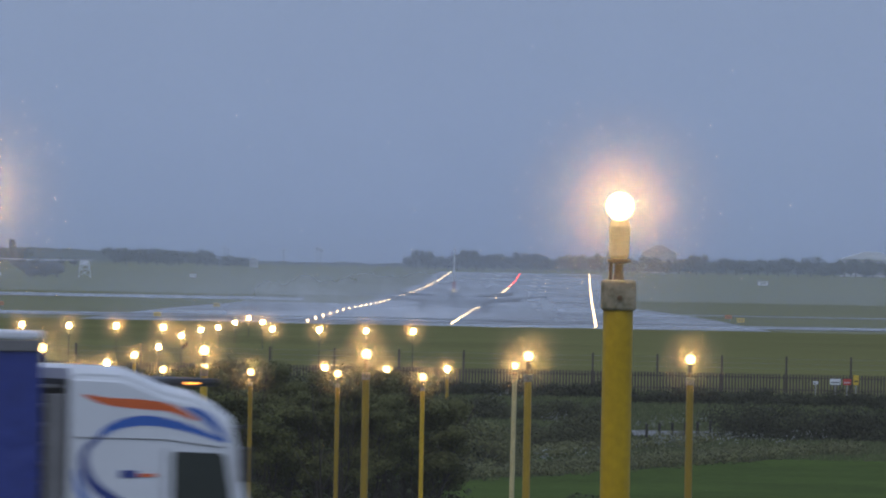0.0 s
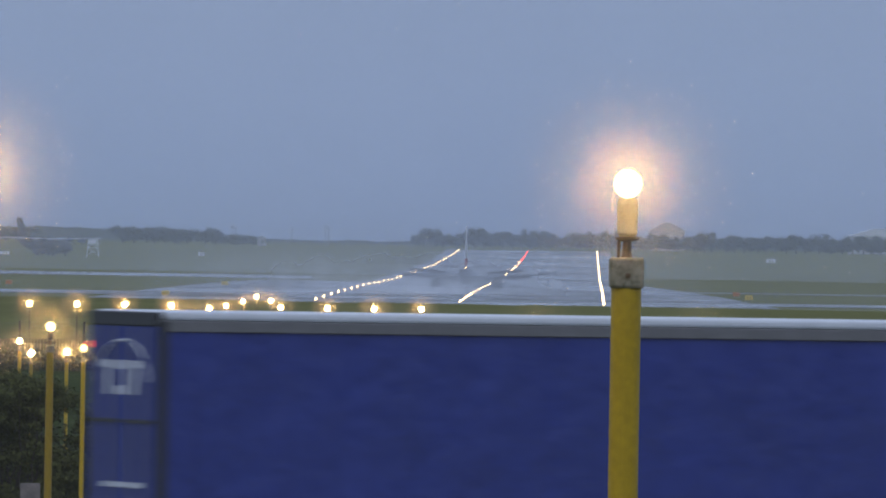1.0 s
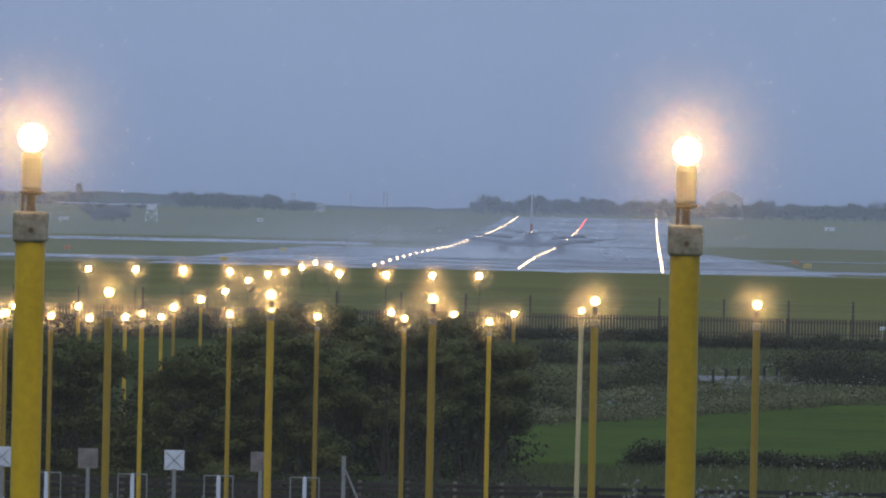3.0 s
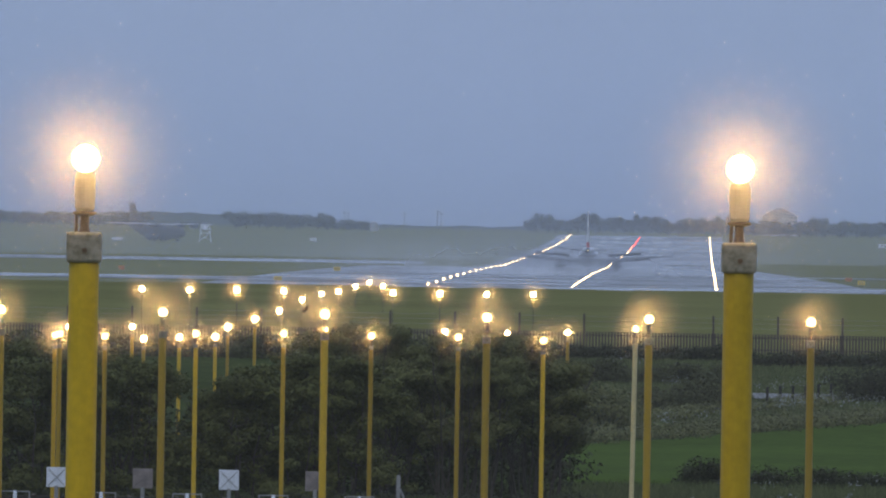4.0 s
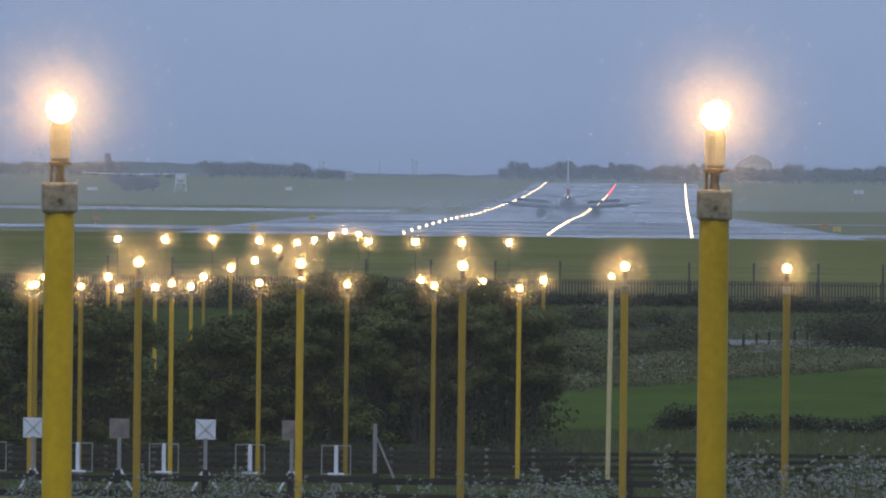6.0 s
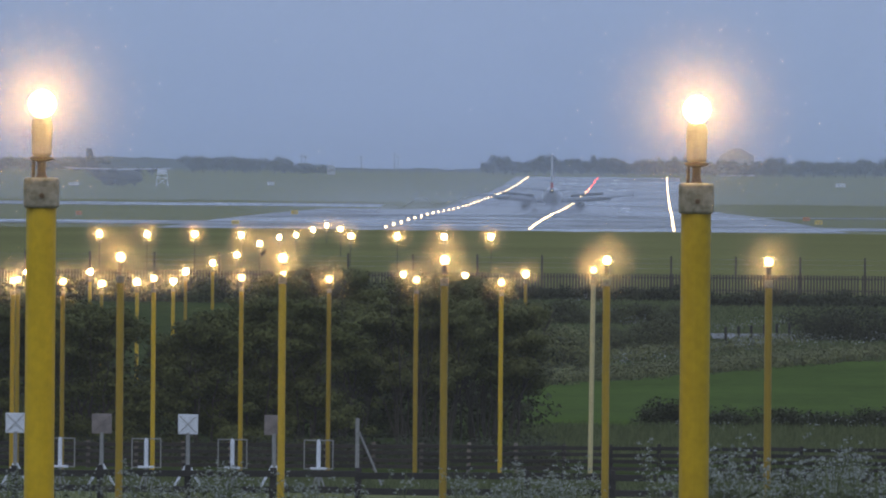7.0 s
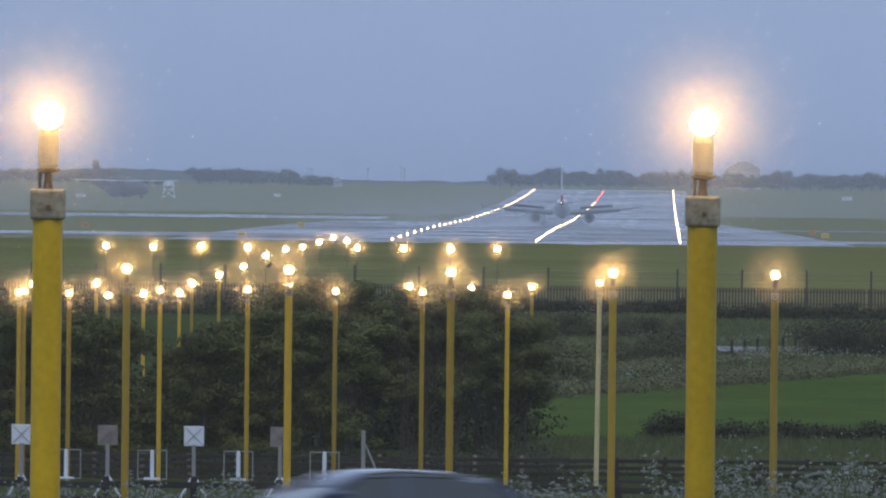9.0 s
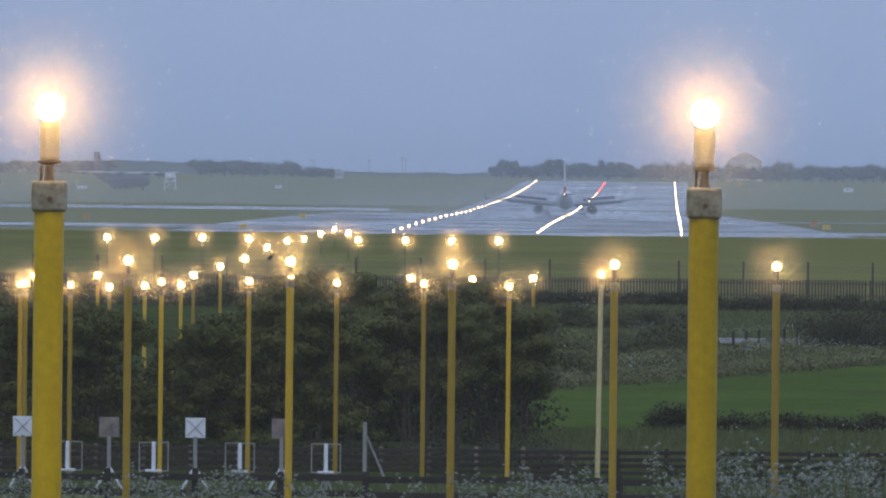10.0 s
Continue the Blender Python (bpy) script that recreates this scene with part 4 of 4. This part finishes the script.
            for i, p in enumerate(fine):
                d = (fine[min(i + 1, len(fine) - 1)] - fine[max(i - 1, 0)]).normalized()
                hw = w * (0.12 + 0.88 * math.sin(math.pi * (0.04 + 0.92 * i / (len(fine) - 1))))
                n = Vector((-d.y, d.x)) * hw
                rows.append([bm.verts.new((X0 + q.x, s * (1.25 + lift), q.y)) for q in (p - n, p + n)])
            for p, q in zip(rows, rows[1:]):
                bm.faces.new((p[0], q[0], q[1], p[1]))
            part(name, bm, mat, cab)
        ribbon([(0.17, 3.29), (0.5, 3.21), (1.0, 3.175), (1.4, 3.13), (1.8, 2.97)], 0.065, ORANGE, "orange_band", 0.004)
        ribbon([(0.25, 2.58), (0.55, 2.85), (1.03, 2.96), (1.6, 2.88), (2.22, 2.68)], 0.068, BLUE, "blue_band", 0.004)
        ribbon([(1.62, 3.14), (1.85, 3.06), (2.05, 2.90), (2.22, 2.68)], 0.06, BLUE, "blue_band", 0.007)
        ribbon([(0.42, 2.76), (0.2, 2.55), (0.19, 2.32), (0.34, 2.08), (0.7, 1.86), (1.2, 1.69), (1.7, 1.6)], 0.075, NAVY, "navy_band", 0.010)
        ribbon([(0.06, 2.3), (0.12, 2.05), (0.3, 1.8), (0.7, 1.55), (1.2, 1.42)], 0.06, BLUE, "blue_band", 0.004)
        part("door_bar", boxed(X0 + 0.70, X0 + 0.95, s * 1.25 - 0.01, s * 1.25 + 0.006, 2.19, 2.29), NAVY, cab)
        part("door_bar", boxed(X0 + 0.97, X0 + 1.2, s * 1.25 - 0.01, s * 1.25 + 0.006, 2.20, 2.25), ORANGE, cab)
    part("windscreen", prism([(X0 + 2.36, 2.86), (X0 + 2.40, 2.86), (X0 + 2.57, 1.85), (X0 + 2.53, 1.85)], -1.12, 1.12), GLASS, cab)
    part("sun_visor", boxed(X0 + 2.2, X0 + 2.55, -1.1, 1.1, 2.86, 2.91, 0.02), DARK, cab)
    part("light_bar", boxed(X0 + 1.42, X0 + 2.2, -1.0, 1.0, 3.36, 3.47, 0.05, pose(0, 0, 0.06, 0, 0, 0)), DARK, cab)
    part("beacon", boxed(-0.06, 0.06, -0.04, 0.04, 3.45, 3.475, 0.01), AMBER, cab, "lit amber marker lamp", pose(X0 + 1.8, -1.0, 0))
    for k in range(9):
        part("gap_rib", boxed(13.46, 13.85, -1.0, 1.0, 1.3 + 0.26 * k, 1.34 + 0.26 * k), GREYRAIL, ob)
    for s in (-1, 1):
        part("side_deflector", boxed(13.56, 13.84, s * 1.16 - 0.02, s * 1.16 + 0.02, 1.2, 3.30, 0.015), GREYRAIL, ob, "grey ribbed side deflector behind the cab")
    part("back_wall", boxed(13.83, 13.91, -1.1, 1.1, 1.0, 3.5), DARK, ob)
    return ob


# ---- cars ----
def car(label, paint, length, width, height, seed):
    """Along x, front towards +x."""
    ob = thing("car", pose(0, 0, 0), label, "car")
    L, H, w = length / 2, height, width / 2
    def ring(x, zs, half, top):
        return [(x, -half, zs), (x, -half, zs + (top - zs) * 0.7), (x, -half * 0.86, top), (x, half * 0.86, top), (x, half, zs + (top - zs) * 0.7), (x, half, zs)]
    body = [ring(-L, 0.45, w * 0.8, 0.75), ring(-L * 0.96, 0.28, w * 0.93, 0.92), ring(-L * 0.6, 0.22, w, 0.97), ring(0, 0.2, w, 0.95), ring(L * 0.5, 0.22, w, 0.92), ring(L * 0.85, 0.25, w * 0.95, 0.78), ring(L, 0.4, w * 0.75, 0.6)]
    b = part("body", loft(bmesh.new(), body), paint, ob, smooth=False)
    roof = [(-L * 0.92, 0.9, 0.9, 0.92), (-L * 0.72, 0.9, 0.80, H * 0.90), (-L * 0.45, 0.9, 0.76, H * 0.98), (-L * 0.1, 0.9, 0.75, H), (L * 0.12, 0.9, 0.77, H * 0.975), (L * 0.30, 0.9, 0.80, H * 0.85), (L * 0.55, 0.88, 0.9, 0.93)]
    g = bmesh.new()
    loft(g, [[(x, -w * 0.96, z0), (x, -w * f - 0.02, z0 + (z1 - z0) * 0.8), (x, -w * f * 0.85, z1 - 0.01), (x, w * f * 0.85, z1 - 0.01), (x, w * f + 0.02, z0 + (z1 - z0) * 0.8), (x, w * 0.96, z0)] for x, z0, f, z1 in roof])
    part("windows", g, GLASS, b, "dark tinted windows")
    sk = []
    for x, z0, f, z1 in roof[1:6]:
        sk.append([(x, -w * f * 0.90, z1 - 0.05), (x, -w * f * 0.82, z1), (x, -w * f * 0.4, z1 + 0.025), (x, w * f * 0.4, z1 + 0.025), (x, w * f * 0.82, z1), (x, w * f * 0.90, z1 - 0.05)])
    part("roof", loft(bmesh.new(), sk), paint, b, smooth=True)
    for s in (-1, 1):
        for x0, x1, z0, z1 in ((L * 0.5, L * 0.17, 0.93, H * 0.96), (-L * 0.08, -L * 0.1, 0.93, H * 0.97), (-L * 0.88, -L * 0.66, 0.93, H * 0.92)):
            part("pillar", tube(bmesh.new(), [(x0, s * w * 0.95, z0), (x1, s * w * 0.77, z1)], [0.045, 0.04], 6), paint, b)
        part("roof_trim", tube(bmesh.new(), [(-L * 0.6, s * w * 0.72, H * 0.955), (-L * 0.1, s * w * 0.71, H + 0.005), (L * 0.14, s * w * 0.72, H * 0.975)], [0.018] * 3, 5), GREYRAIL, b)
        part("mirror", boxed(L * 0.3, L * 0.4, s * w - 0.08 + 0.06 * s, s * w + 0.1 + 0.06 * s, 0.9, 1.05, 0.03), paint, b)
        part("headlamp", boxed(L * 0.84, L * 0.94, s * w * 0.75 - 0.15, s * w * 0.75 + 0.15, 0.58, 0.72, 0.03), WHITEPLATE, b)
        part("tail_lamp", boxed(-L * 0.99, -L * 0.93, s * w * 0.75 - 0.14, s * w * 0.75 + 0.14, 0.66, 0.85, 0.02), SIGNRED, b)
    for x in (-L * 0.62, L * 0.62):
        for s in (-1, 1):
            wh = part("wheel", lathe([(0.2, -0.1), (0.31, -0.1), (0.32, -0.06), (0.32, 0.06), (0.31, 0.1), (0.2, 0.1)], 20, axis="y"), TYRE, ob, at=pose(x, s * (w - 0.08), 0.32))
            part("rim", lathe([(0.03, -0.07), (0.2, -0.09), (0.2, 0.09), (0.03, 0.07)], 12, axis="y"), RIM, wh)
    return ob


# ---- aircraft ----
def wing_half(root, tip, s, thick_root, thick_tip):
    """root, tip: (x, y front, y back, z)."""
    def sec(p, t):
        x, f, b, z = p
        x *= s
        c = f - b
        return [(x, f, z), (x, f - c * 0.25, z + t * 0.6), (x, b, z), (x, f - c * 0.35, z - t * 0.4)]
    mid = tuple(r + (q - r) * 0.5 for r, q in zip(root, tip))
    return loft(bmesh.new(), [sec(root, thick_root), sec(mid, (thick_root + thick_tip) / 2), sec(tip, thick_tip)])


def airliner():
    """Nose towards +y; z = 0 is the runway."""
    ob = thing("airliner", pose(0, 0, 0), "white twin-engined airliner with grey wings braking on the wet runway", "airliner")
    fus = []
    for y, r, z in ((18.5, 0.1, 3.2), (17.8, 0.9, 3.25), (16, 1.6, 3.4), (13.5, 1.97, 3.6), (0, 1.98, 3.6), (-8, 1.97, 3.65), (-12, 1.7, 3.95), (-15.5, 1.1, 4.5), (-18, 0.45, 4.95), (-18.9, 0.2, 5.0)):
        fus.append([(r * math.cos(a), y, z + r * math.sin(a)) for a in [2 * math.pi * k / 20 for k in range(20)]])
    f = part("fuselage", loft(bmesh.new(), fus), JETWHITE, ob, smooth=True)
    part("tail_cone", lathe([(0.5, -18.4), (0.3, -18.95), (0.1, -19.3)], 12, axis="y"), JETGREY, f, at=pose(0, 0, 4.95))
    for s in (-1, 1):
        w = part("wing", wing_half((1.6, 4.5, -3.0, 2.75), (17.05, -4.2, -5.8, 4.05), s, 0.85, 0.22), JETGREY, ob, "grey swept wing")
        part("flap", boxed(*sorted((s * 2.2, s * 12.5)), -4.9, -3.4, 2.1, 2.55, 0.05, pose(0, 0, 0, 0, -s * 4.6, 0)), JETGREY, w)
        part("spoiler", boxed(*sorted((s * 4.2, s * 11)), -2.6, -2.5, 3.2, 3.75, 0.02, pose(0, 0, 0, 0, -s * 4.8, 0)), JETGREY, w)
        part("winglet", boxed(s * 17.0 - 0.06, s * 17.0 + 0.06, -5.7, -4.4, 3.6, 4.9, 0.03), JETGREY, w)
        e = part("engine", lathe([(0.5, -2.4), (0.75, -1.6), (1.1, 0.0), (1.15, 1.6), (1.0, 2.4), (0.85, 2.45)], 20, axis="y"), JETGREY, ob, at=pose(s * 5.75, 2.6, 1.75), smooth=True)
        part("exhaust", lathe([(0.2, -3.1), (0.42, -2.4), (0.42, -2.2)], 12, axis="y"), DARK, e)
        part("pylon", boxed(-0.15, 0.15, -1.5, 1.5, 0.9, 1.5), JETGREY, e)
        part("tailplane", wing_half((0.6, -13.6, -16.6, 4.9), (6.2, -16.6, -18.0, 5.4), s, 0.35, 0.12), JETGREY, ob)
        gear = part("main_gear", lathe([(0.14, 0.5), (0.14, 2.7)], 8), GREYRAIL, ob, at=pose(s * 3.8, -1.8, 0))
        for u in (-0.46, 0.46):
            part("wheel", lathe([(0.3, -0.2), (0.56, -0.18), (0.58, 0), (0.56, 0.18), (0.3, 0.2)], 16, axis="x"), TYRE, gear, at=pose(u, 0, 0.58))
    fin = loft(bmesh.new(), [[(t * u, y, z) for u, y in ((0, ya), (1, ya - 1.2), (0.7, yb), (-0.7, yb), (-1, ya - 1.2))] for ya, yb, z, t in ((-11.2, -17.2, 5.3, 0.26), (-13.5, -17.7, 7.6, 0.2), (-16.2, -18.5, 12.6, 0.12))])
    part("fin", fin, JETWHITE, ob, "white tail fin with red root")
    part("fin_root", loft(bmesh.new(), [[(t * u, y, z) for u, y in ((0, ya), (1, ya - 1.2), (0.75, yb), (-0.75, yb), (-1, ya - 1.2))] for ya, yb, z, t in ((-11.0, -17.3, 5.2, 0.32), (-12.6, -17.65, 6.6, 0.27))]), JETRED, ob)
    nose = part("nose_gear", lathe([(0.1, 0.3), (0.1, 2.2)], 8), GREYRAIL, ob, at=pose(0, 12.5, 0))
    part("wheel", lathe([(0.2, -0.3), (0.38, -0.28), (0.38, 0.28), (0.2, 0.3)], 14, axis="x"), TYRE, nose, at=pose(0, 0, 0.38))
    bm = bmesh.new()
    bmesh.ops.create_icosphere(bm, subdivisions=1, radius=0.09)
    part("tail_lamp", bm, WHITE_FAR, ob, "lit white tail lamp", pose(0, -19.3, 4.95))
    return ob


def transport_plane(m):
    """A parked four-propeller high-wing transport; nose towards +y."""
    ob = thing("transport_plane", m, "dark grey high-winged military transport aircraft parked on grass", "aircraft")
    fus = []
    for y, r, z in ((14.5, 0.2, 2.2), (13.8, 1.0, 2.4), (12, 1.75, 2.7), (9.5, 2.1, 2.9), (-3, 2.1, 2.9), (-8, 1.7, 3.5), (-13, 0.8, 4.5), (-15, 0.3, 4.9)):
        fus.append([(r * math.cos(a), y, z + r * math.sin(a)) for a in [2 * math.pi * k / 18 for k in range(18)]])
    part("fuselage", loft(bmesh.new(), fus), MILGREY, ob, smooth=True)
    for s in (-1, 1):
        w = part("wing", wing_half((0.2, 4.2, -0.6, 5.1), (20.1, 3.0, 0.5, 5.5), s, 0.6, 0.25), LITE, ob, "pale wing")
        for x in (5, 10.2):
            e = part("engine", lathe([(0.25, -1.5), (0.55, -0.5), (0.6, 1.5), (0.4, 2.6)], 12, axis="y"), MILGREY, ob, at=pose(s * x, 4.6, 4.7))
            for k in range(4):
                part("blade", boxed(-0.14, 0.14, -0.05, 0.05, 0.1, 2.0, 0.02, pose(0, 2.7, 0, 0, 45 + 90 * k, 0)), DARK, e)
        part("tailplane", wing_half((0.3, -11.5, -14.5, 5.2), (8, -12.8, -14.6, 5.3), s, 0.35, 0.15), MILGREY, ob)
        part("gear_fairing", boxed(s * 2.1 - 0.5, s * 2.1 + 0.5, -3, 4, 0.5, 2.0, 0.3), MILGREY, ob)
        for y in (-0.8, 1.6):
            part("wheel", lathe([(0.3, -0.25), (0.7, -0.22), (0.7, 0.22), (0.3, 0.25)], 14, axis="x"), TYRE, ob, at=pose(s * 2.1, y, 0.65))
    part("wheel", lathe([(0.2, -0.3), (0.45, -0.28), (0.45, 0.28), (0.2, 0.3)], 14, axis="x"), TYRE, ob, at=pose(0, 11, 0.43))
    part("fin", loft(bmesh.new(), [[(t * u, y, z) for u, y in ((0, ya), (1, ya - 1.5), (0.6, yb), (-0.6, yb), (-1, ya - 1.5))] for ya, yb, z, t in ((-7.5, -14.5, 4.9, 0.3), (-10.5, -14.8, 7.5, 0.25), (-12.2, -15.0, 11.6, 0.15))]), MILGREY, ob)
    return ob


tp = -96.14, 3690.0, -2.12
transport_plane(pose(tp[0], tp[1], ground_z(tp[0], tp[1]), 0, 0, -143))


# ---- small things on the airfield ----
def lattice_tower(x, y, w, h):
    ob = thing("lattice_tower", pose(x, y, ground_z(x, y)), "white lattice steel tower with a railed top platform", "tower")
    for sx in (-1, 1):
        for sy in (-1, 1):
            part("leg", tube(bmesh.new(), [(sx * w * 0.55, sy * w * 0.5, -0.2), (sx * w * 0.38, sy * w * 0.38, h)], [0.12, 0.12], 5), WHITEPLATE, ob)
    for sy in (-1, 1):
        for a, b in ((0.05, 0.5), (0.5, 0.95)):
            for s in (-1, 1):
                part("brace", tube(bmesh.new(), [(-s * w * 0.5, sy * w * 0.45, h * a), (s * w * 0.42, sy * w * 0.42, h * b)], [0.08, 0.08], 4), WHITEPLATE, ob)
        part("bar", boxed(-w * 0.5, w * 0.5, sy * w * 0.44 - 0.08, sy * w * 0.44 + 0.08, h * 0.48, h * 0.53), WHITEPLATE, ob)
    part("platform", boxed(-w * 0.6, w * 0.6, -w * 0.6, w * 0.6, h * 0.72, h * 0.76), WHITEPLATE, ob)
    part("cabin", boxed(-w * 0.3, w * 0.3, -w * 0.3, w * 0.3, h * 0.76, h * 0.98, 0.05), WHITEPLATE, ob)


x, y, z = -80.98, 3680.0, -2.10
lattice_tower(x, y, 3.4, 5.4)


def sign(x, y, w, h, mat, label, leg=0.4):
    ob = thing("airfield_sign", pose(x, y, ground_z(x, y)), label, "sign", "airfield signs")
    part("board", boxed(-w / 2, w / 2, -0.1, 0.1, leg, leg + h, 0.03), mat, ob)
    for k in (-0.22, 0.12):
        part("bar", boxed(k * w, k * w + w * 0.14, -0.115, -0.101, leg + h * 0.3, leg + h * 0.7), DARK, ob)
    for s in (-0.35, 0.35):
        part("leg", lathe([(0.05, -0.2), (0.05, leg + 0.05)], 6), GALV, ob, at=pose(s * w, 0, 0))


SIGNS = [((-25.25, 2330.0, -4.65), 1.3, 0.75, SIGNYEL, "yellow taxiway sign with dark bars"), ((-32.27, 2040.0, -5.88), 1.3, 0.7, SIGNYEL, "yellow taxiway sign with dark bars"),
         ((71.73, 2150.0, -4.26), 1.4, 0.8, SIGNYEL, "yellow taxiway sign with dark bars"), ((72.69, 2250.0, -3.45), 1.3, 0.7, SIGNORG, "orange airfield marker board"),
         ((-65.30, 2250.0, -5.03), 1.1, 0.7, SIGNORG, "orange airfield marker board"), ((135.78, 3860.0, 1.35), 3.2, 1.2, WHITEPLATE, "white airfield equipment cabinet"),
         ((-48.11, 3740.0, -1.98), 2.0, 1.0, WHITEPLATE, "white airfield equipment cabinet"), ((-107.43, 3650.0, -2.37), 3.0, 0.9, WHITEPLATE, "long white airfield equipment cabinet")]
for p, w, h, mat, label in SIGNS:
    sign(p[0], p[1], w, h, mat, label)


def shed(x, y, w, d, h, label, mat=CONCRETE, roof=LITE):
    ob = thing("building", pose(x, y, ground_z(x, y)), label, "building", "buildings beyond the airfield")
    part("wall", boxed(-w / 2, w / 2, 0, d, -1, h * 0.7), mat, ob)
    part("roof", prism([(-w / 2 - 0.4, h * 0.7), (w / 2 + 0.4, h * 0.7), (w * 0.1, h), (-w * 0.1, h)], -0.4, d + 0.4), roof, ob)
    for k in range(3):
        part("window", boxed(-w * 0.35 + k * w * 0.28, -w * 0.25 + k * w * 0.28, -0.05, 0.05, h * 0.3, h * 0.5), GLASS, ob)


shed(118, 4470, 13, 10, 10.5, "hazy building with a stepped roof among far trees")
shed(197, 4450, 22, 14, 9.5, "long pale hangar roof beyond far trees", CONCRETE, WHITEPLATE)
shed(222, 4450, 18, 14, 10.0, "long pale hangar roof beyond far trees", CONCRETE, WHITEPLATE)
shed(-33.5, 4300, 3, 4, 3.4, "small grey hut at the airfield edge")


for x, h in ((-11.0, 4.6), (-9.6, 3.8), (-23.5, 3.6), (-46, 3.8), (-44.6, 3.4)):
    ob = thing("mast", pose(x, 4480, ground_z(x, 4480)), "thin grey mast on the skyline", "mast", "masts on the skyline")
    part("pole", lathe([(0.16, -0.5), (0.10, h + 3.2)], 6), GALV, ob)
    part("arm", boxed(-0.9, 0.9, -0.06, 0.06, h + 2.2, h + 2.4), GALV, ob)

# ---- haze sheets, and sheets of spray thrown up behind the airliner ----
def bowed(name, w, h0, h1, bow, mat, nx=24, nz=8):
    """A bowed see-through sheet, w wide, from h0 to h1."""
    co, fa = [], []
    for i in range(nx + 1):
        u = -1 + 2 * i / nx
        for k in range(nz + 1):
            z = h0 + (h1 - h0) * k / nz
            co.append((u * w / 2, bow * (u * u + 0.3 * math.sin(3 * u + k * 0.7)), z))
    for i in range(nx):
        for k in range(nz):
            a = i * (nz + 1) + k
            fa.append((a, a + nz + 1, a + nz + 2, a + 1))
    me = bpy.data.meshes.new(name)
    me.from_pydata(co, [], fa)
    me.materials.append(mat)
    return new(name, me)


# haze put into flat sheets: near ones tinted warm, far ones blue
for y, alpha in HAZE_SHEETS:
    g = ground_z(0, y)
    ob = bowed("drizzle", 0.14 * y + 4, g - EYE - 1, 0.05 * y + 1, 0.0, mist_material("haze_sheet", alpha, None, (0.96, 0.91, 0.82, 1) if y < 1000 else (0.80, 0.88, 1.0, 1)), 2, 2)
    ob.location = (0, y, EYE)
    tagged(ob, "flat tinted sheet across the view, standing in for haze", "drizzle", kind="stuff")


def puff(w, h, alpha, seed):
    ob = bowed("spray_cloud", w, 0.0, h, 3.0, mist_material("water_spray", alpha, (w * 0.5, h * 0.95)))
    return tagged(ob, "pale cloud of water spray drifting behind the airliner", "spray", "spray clouds")


plane = airliner()
clouds = [(puff(46, 6.5, 0.62, 3), -2, -22, -0.4), (puff(120, 16, 0.62, 8), -10, -45, -0.6)]
truck = lorry()
red_car = car("red low hatchback passing on the road", REDCAR, 4.1, 1.75, 1.26, 1)
blue_car = car("dark blue-grey saloon car passing on the road", BLUECAR, 4.3, 1.8, 1.29, 2)


# ---- what moves ----
def motions():
    def on_runway(t):
        """How far along the airliner is, braking."""
        d = 2197 + 56.5 * t - 2.22 * t * t if t < 8.5 else 2197 + 56.5 * 8.5 - 2.22 * 8.5 ** 2 + 18.8 * (t - 8.5)
        return d
    times = [0.5 * k for k in range(21)]
    def plane_pose(t, dx=0.0, dy=0.0, dz=0.0):
        y = on_runway(t) + dy
        x = AXIS * y + OFF + dx + (-1.6 + 0.16 * t if t < 10 else 0)
        slope = math.degrees(math.atan2(ground_z(x, y + 12) - ground_z(x, y - 12), 24))
        return pose(x, y, ground_z(x, y) + 0.12 + dz, slope, 0, -math.degrees(math.atan(AXIS)))
    walk(plane, [(t, plane_pose(t)) for t in times])
    # the spray sheets are lowered as the airliner slows, to let it show to the camera
    for ob, dx, dy, sink in clouds:
        walk(ob, [(t, plane_pose(t, dx, dy, sink * t)) for t in times])
    # the lorry: rear end of the trailer along the road
    def lorry_at(t):
        s = -17.5 + 15.0 * t
        return ROAD @ pose(s, 2.0, 0.03)
    walk(truck, [(t, lorry_at(t)) for t in (0.0, 0.5, 1.0, 1.5, 2.0, 3.0, 6.0, 10.0)])
    for wheel in [o for o in truck.children if o.name.startswith("wheel")]:
        x, y, z = wheel.matrix_basis.translation
        walk(wheel, [(0.1 * k, pose(x, y, z, 0, math.degrees(15.0 * 0.1 * k / 0.5) * 0.5, 0)) for k in range(31)] + [(10.0, pose(x, y, z))])
    def car_at(t, t0, v):
        return ROAD @ pose(-v * (t - t0), -1.9, 0.03, 0, 0, 180)
    walk(red_car, [(t, car_at(t, 4.98, 23.5)) for t in (0.0, 2.0, 4.0, 4.5, 5.0, 5.5, 6.0, 8.0, 10.0)])
    walk(blue_car, [(t, car_at(u, 8.94, 27.0)) for t, u in ((0.0, 3.7), (4.0, 4.7), (7.0, 7.0), (8.0, 8.0), (8.5, 8.5), (9.0, 9.0), (9.5, 9.5), (10.0, 10.0))])


motions()
